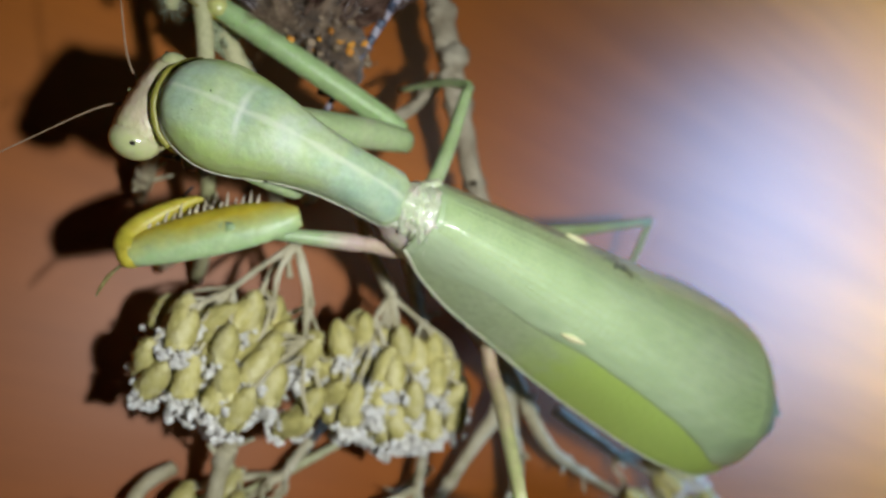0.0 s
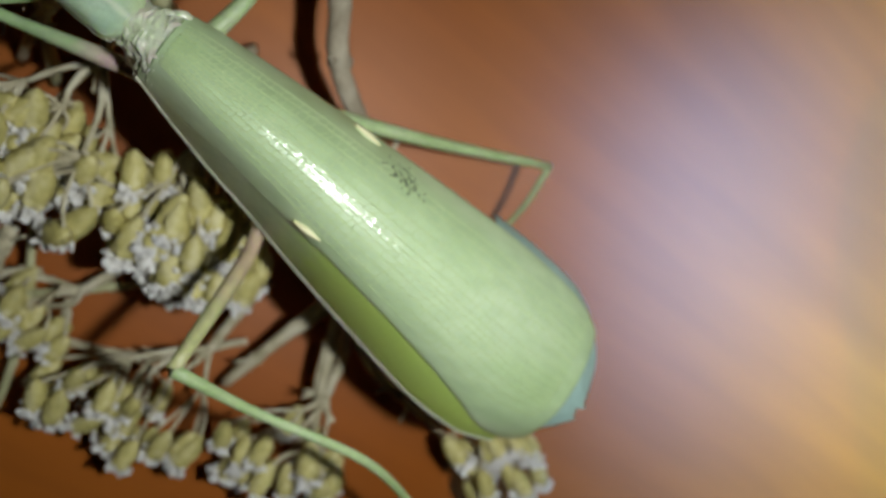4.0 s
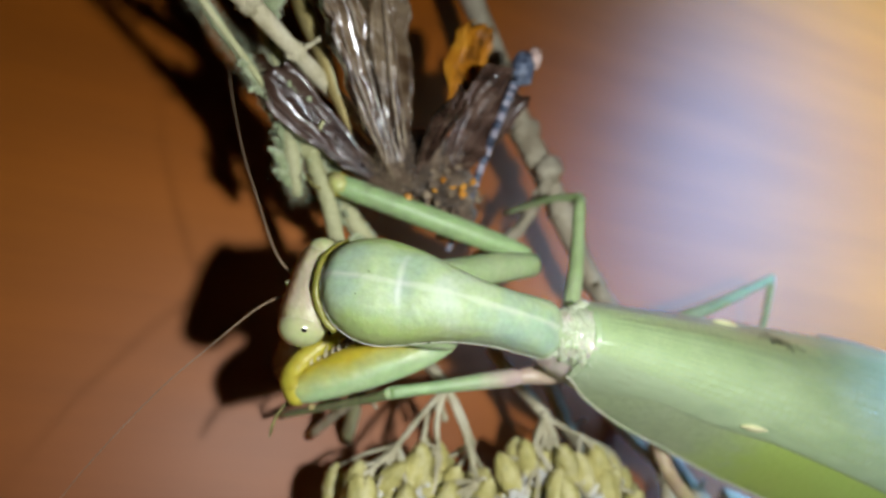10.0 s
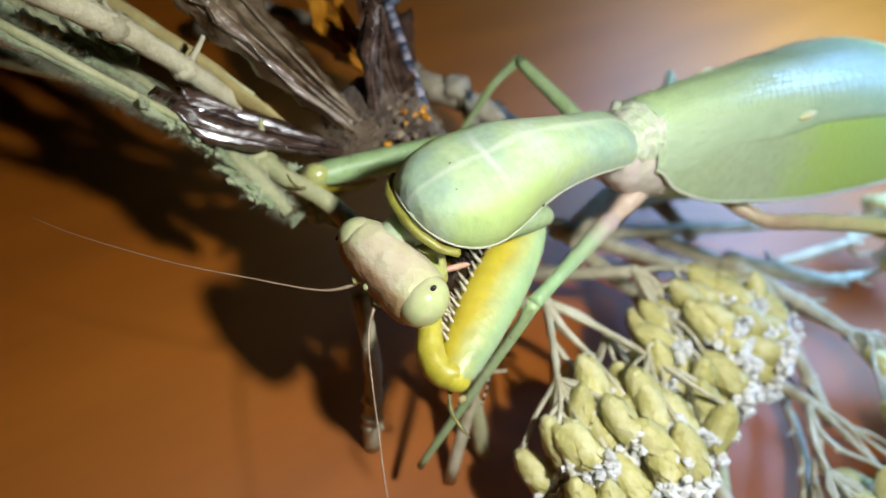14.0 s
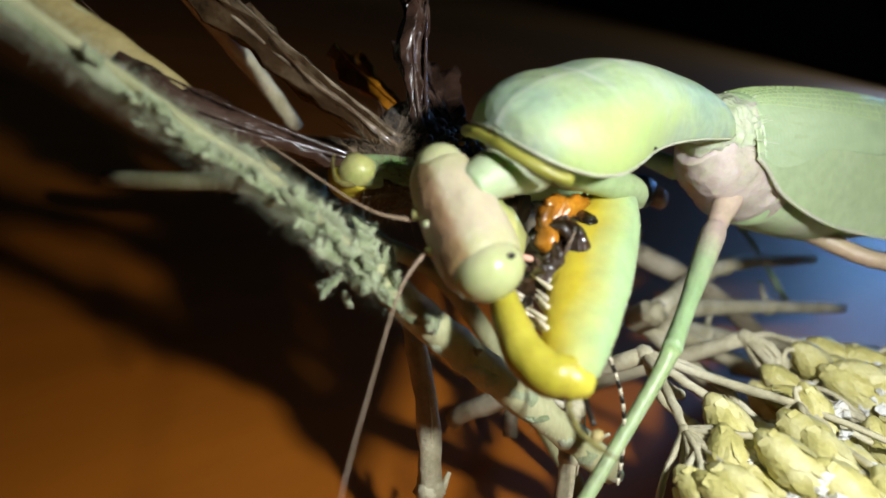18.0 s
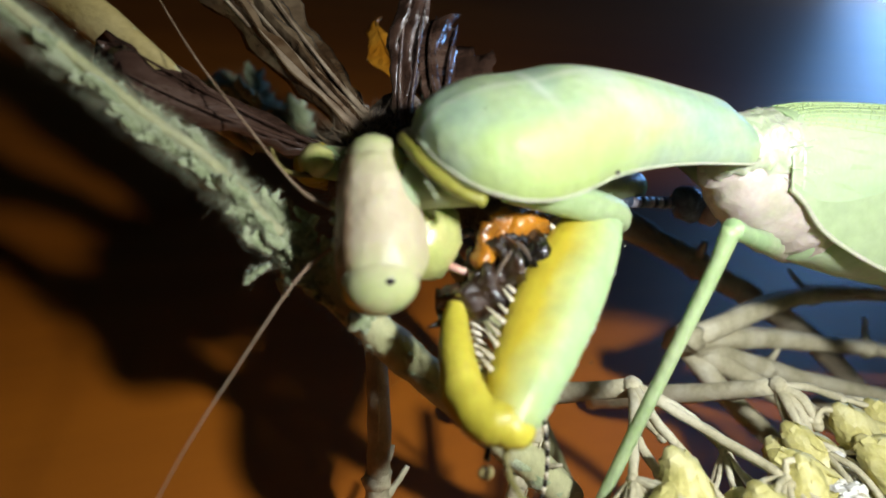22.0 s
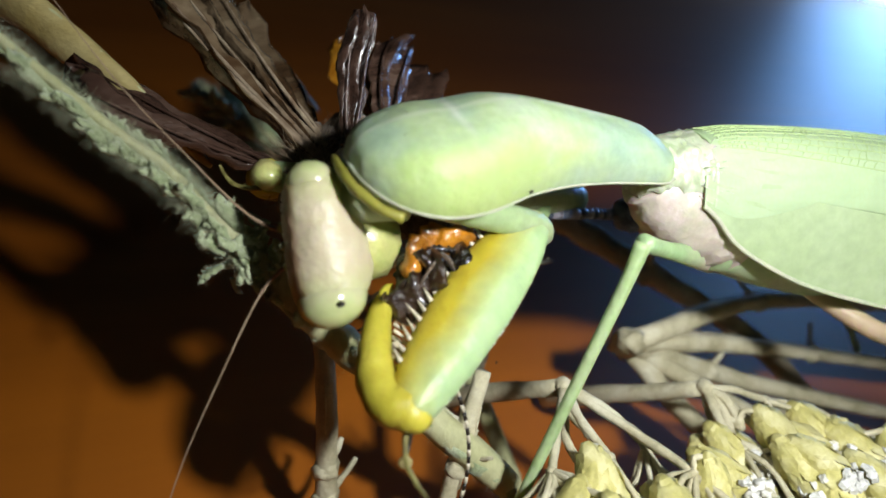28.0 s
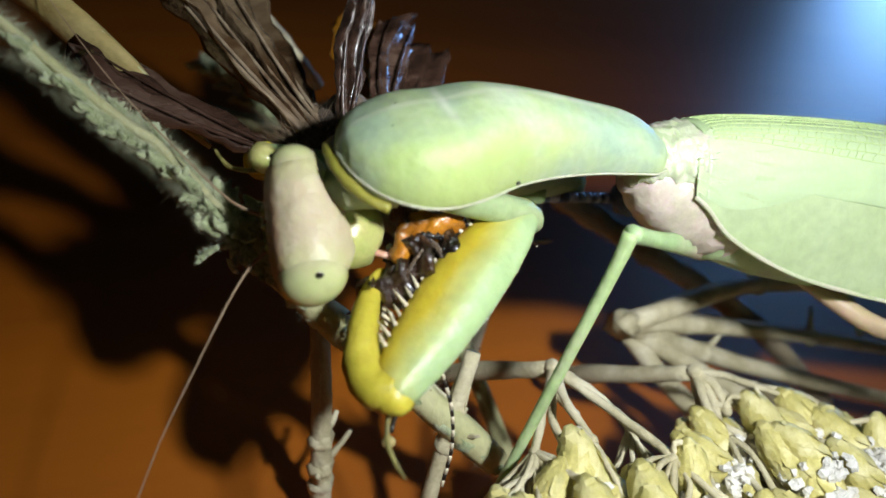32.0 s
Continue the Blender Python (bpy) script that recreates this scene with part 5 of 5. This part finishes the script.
# ---- what moves ----
def motions():
    # the added haze panel keeps out of view at the right
    walk(torch, [(t, eye_pose(*r) @ haze_panel_pose(t)) for t, *r in PATH])
    walk(lamp_dot, [(t, eye_pose(*r) @ lamp_pose(t)) for t, *r in PATH])
    # the head: its centre, the way to its right, the way to its crown
    def nod(c, right, crown):
        y = -Vector(right).normalized()
        x = y.cross(Vector(crown)).normalized()
        m = Matrix((x, y, x.cross(y))).transposed().to_4x4()
        m.translation = Vector(c) * MM
        return m
    turns = [(0, (-22.9, 0.8, -4), (0.14, 0.93, 0.2)), (5.5, (-23, 1, -4), (0.18, 0.96, 0.15)), (9, (-22.9, 1.1, -4), (0.2, 0.98, 0.1)), (10.5, (-23.0, 1.2, -3.9), (0.1, 0.98, 0.15)),
             (11.5, (-23.2, 1.4, -3.7), (0.02, 0.98, 0.18)), (13, (-24.5, 0.1, -4.6), (-0.2, 0.98, -0.06)), (14.5, (-24.3, 0, -4.7), (-0.05, 0.97, 0.1)),
             (16.5, (-24.1, -0.7, -5.6), (0.12, 0.88, 0.46)), (19, (-24.2, -0.3, -5.5), (0.08, 0.86, 0.51)), (21, (-24.2, -0.6, -5.3), (0.15, 0.84, 0.53)),
             (23, (-24.8, -0.5, -5.1), (0.04, 0.65, 0.75)), (25, (-23.9, -0.8, -5.2), (-0.06, 0.7, 0.71)), (28, (-24.0, -1.0, -5.4), (-0.1, 0.64, 0.76)), (32, (-24.5, -1.0, -5.0), (-0.05, 0.8, 0.6))]
    # neck and head are held higher for the first seconds
    def raised(t):
        deg = float(np.interp(t, (0, 0.5, 1, 3.5, 5.5), (0, 9, 18, 18, 0)))
        return Matrix.Translation((-0.0025, 0, 0)) @ pose(0, 0, 0, 0, deg, 0) @ Matrix.Translation((0.0025, 0, 0))
    turns[1:1] = [(0.5, *turns[0][1:]), (1, *turns[0][1:]), (3.5, *turns[0][1:])]
    walk(head, [(t, raised(t) @ nod(c, r, (-0.75, -0.2, 0.65))) for t, c, r in turns])
    # forelegs: hip end, knee and the side on which the spines stand
    left = [(0, (-7.8, -2.4, -7), (-20.5, -10.2, -11), (-0.2, 0.85, -0.35)), (1.0, (-9.8, -2.0, -7), (-22.9, -11.4, -11), (-0.2, 0.82, -0.45)), (3.5, (-9.5, -0.8, -7), (-22.5, -9.9, -11), (-0.2, 0.82, -0.45)), (5.5, (-9.5, -0.8, -7), (-22.1, -6.9, -11), (-0.2, 0.82, -0.45)),
            (11, (-9.5, -0.8, -7), (-22, -6.5, -10.8), (-0.4, 0.8, -0.2)), (14.5, (-9.5, -0.6, -7), (-21.8, -6.8, -11), (-0.7, 0.7, 0.0)),
            (16.5, (-13.0, -2.0, -6.0), (-22.4, -8.4, -10.9), (-0.85, 0.45, -0.2)), (19, (-13.0, -1.9, -5.8), (-22.2, -8.3, -10.4), (-0.9, 0.38, -0.2)), (22, (-12.0, -1.8, -5.6), (-20.2, -9.7, -10.6), (-0.9, 0.35, -0.2)), (25, (-11.6, -1.7, -5.2), (-20.8, -9.2, -10.4), (-0.9, 0.35, -0.2)), (32, (-11.6, -1.7, -5.2), (-20.8, -9.2, -10.4), (-0.9, 0.35, -0.2))]
    # the shield swings round with its neck
    def swing(deg):
        return Matrix.Translation((-0.0025, 0, 0)) @ pose(0, 0, 0, 0, 0, deg) @ Matrix.Translation((0.0025, 0, 0))
    for ob in (shield, prothorax, neck):
        walk(ob, [(t, raised(t) @ swing(deg)) for t, deg in ((0, -4.4), (0.5, -4.4), (1, -4.4), (3.5, -4.4), (5.5, -4.5), (11, -4.6), (14.5, -4.6), (16.5, 0), (32, 0))])
    walk(foreleg_l, [(t, frame_of(Vector(b) - (Vector(b) - Vector(a)).normalized() * 14.3, Vector(b) - Vector(a), s)) for t, a, b, s in left])
    # the shin opens as the prey is turned
    def hinge(deg):
        c = Vector((FEMUR - 0.1, 0, 0.35)) * MM
        return Matrix.Translation(c) @ pose(0, 0, 0, 0, deg, 0) @ Matrix.Translation(-c)
    walk(bpy.data.objects[foreleg_l["shin"]], [(0, hinge(-3)), (11, hinge(-2)), (14.5, hinge(4)), (16.5, hinge(9)), (32, hinge(7))])
    right = [(0, (-1.2, 9.2, -8.6), (-21.6, 13.2, -9.7), (0, 0.4, -1)), (14.5, (-1.2, 9.2, -8.6), (-21.6, 13.2, -9.7), (0, 0.4, -1)),
             (16.5, (-5.3, 5.4, -7.9), (-24.6, 7.3, -6.1), (0.1, 0.75, -0.65)), (32, (-5.3, 5.4, -7.9), (-24.6, 7.3, -6.1), (0.1, 0.75, -0.65))]
    walk(foreleg_r, [(t, frame_of(a, Vector(b) - Vector(a), s)) for t, a, b, s in right])
    # the middle leg steps over at about eighteen seconds
    step = [(0, (-2.4, -3.2, -7.6), (-15.0, -6.0, -8.2), (-19, -7, -20)), (14.5, (-2.4, -3.2, -7.6), (-15.0, -6.0, -8.2), (-19, -7, -20)), (16.5, (-2.4, -3.2, -7.6), (-12.5, -8, -12.5), (-22, -10, -22)),
            (17.9, (-2.4, -3.2, -7.6), (-12.5, -8, -12.5), (-22, -10, -22)), (18.5, (5.2, -1.5, -8.6), (-5.4, -4.8, -4.1), (-11.6, -9.5, -20.9)), (32, (5.2, -1.5, -8.6), (-5.4, -4.8, -4.1), (-11.6, -9.5, -20.9))]
    walk(midleg_l, [(t, frame_of(a, Vector(b) - Vector(a), (0.3, 0.2, 1))) for t, a, b, f in step])
    rows = []
    for t, a, b, f in step:
        m = frame_of(a, Vector(b) - Vector(a), (0.3, 0.2, 1))
        d = m.to_3x3().inverted() @ (Vector(f) - Vector(b))
        rows.append((t, frame_of((12.4, 0, 0), d, (0.5, 0, 1))))
    walk(shin_l, rows)
    # leaf and prey are drawn along while the mantis shifts its grip
    shift = Matrix.Translation((-0.006, -0.0065, 0.0030))
    still = Matrix.Identity(4)
    walk(butterfly, [(0, still), (14.5, still), (16.5, shift), (32, shift)])
    a, b = Vector((13.5, -24, -3)), Vector((6.9, -6.6, -3.3))
    drawn_in = Matrix.Translation(Vector((-28.3, 11.1, -7.4)) * MM) @ a.rotation_difference(b).to_matrix().to_4x4() @ Matrix.Translation(-Vector((-20.5, 18, -9)) * MM)
    walk(pod, [(0, still), (14.5, still), (16.5, drawn_in), (32, drawn_in)])
    sunk = Matrix.Translation((0.010, 0.004, -0.008))
    for ob in (leaf_b, stem_b):
        walk(ob, [(0, still), (14.5, still), (16.5, sunk), (32, sunk)])
    # its banded leg folds under it meanwhile
    c = Vector((-8, 12, -12)) * MM
    folded = Matrix.Translation(c) @ pose(0, 0, 0, -25, 0, -75) @ Matrix.Translation(-c)
    walk(leg_knob, [(0, still), (14.5, still), (16.5, folded), (32, folded)])
    tucked = Matrix.Translation((0.001, 0.0026, -0.0022))
    walk(meal, [(0, tucked), (14.5, tucked), (16.5, still), (32, still)])
    before = pose(0.0075, 0.0105, -0.0035, 0, 0, 0) 
    away = Matrix.Translation((0.0075, 0.018, 0.001))
    walk(straw, [(0, before), (14.5, before), (16.5, away), (32, away)])
    drawn = [(t, Matrix.Translation((0.001 * k, 0.0002 * k, 0.0011 * k))) for t, k in ((16.5, 0.0), (17, 0.0), (18, 0.4), (19, 0.5), (20, 0.4), (25, 0.7), (32, 0.8))]
    walk(leaf_a, [(0, before), (14.5, before), *drawn])


motions()
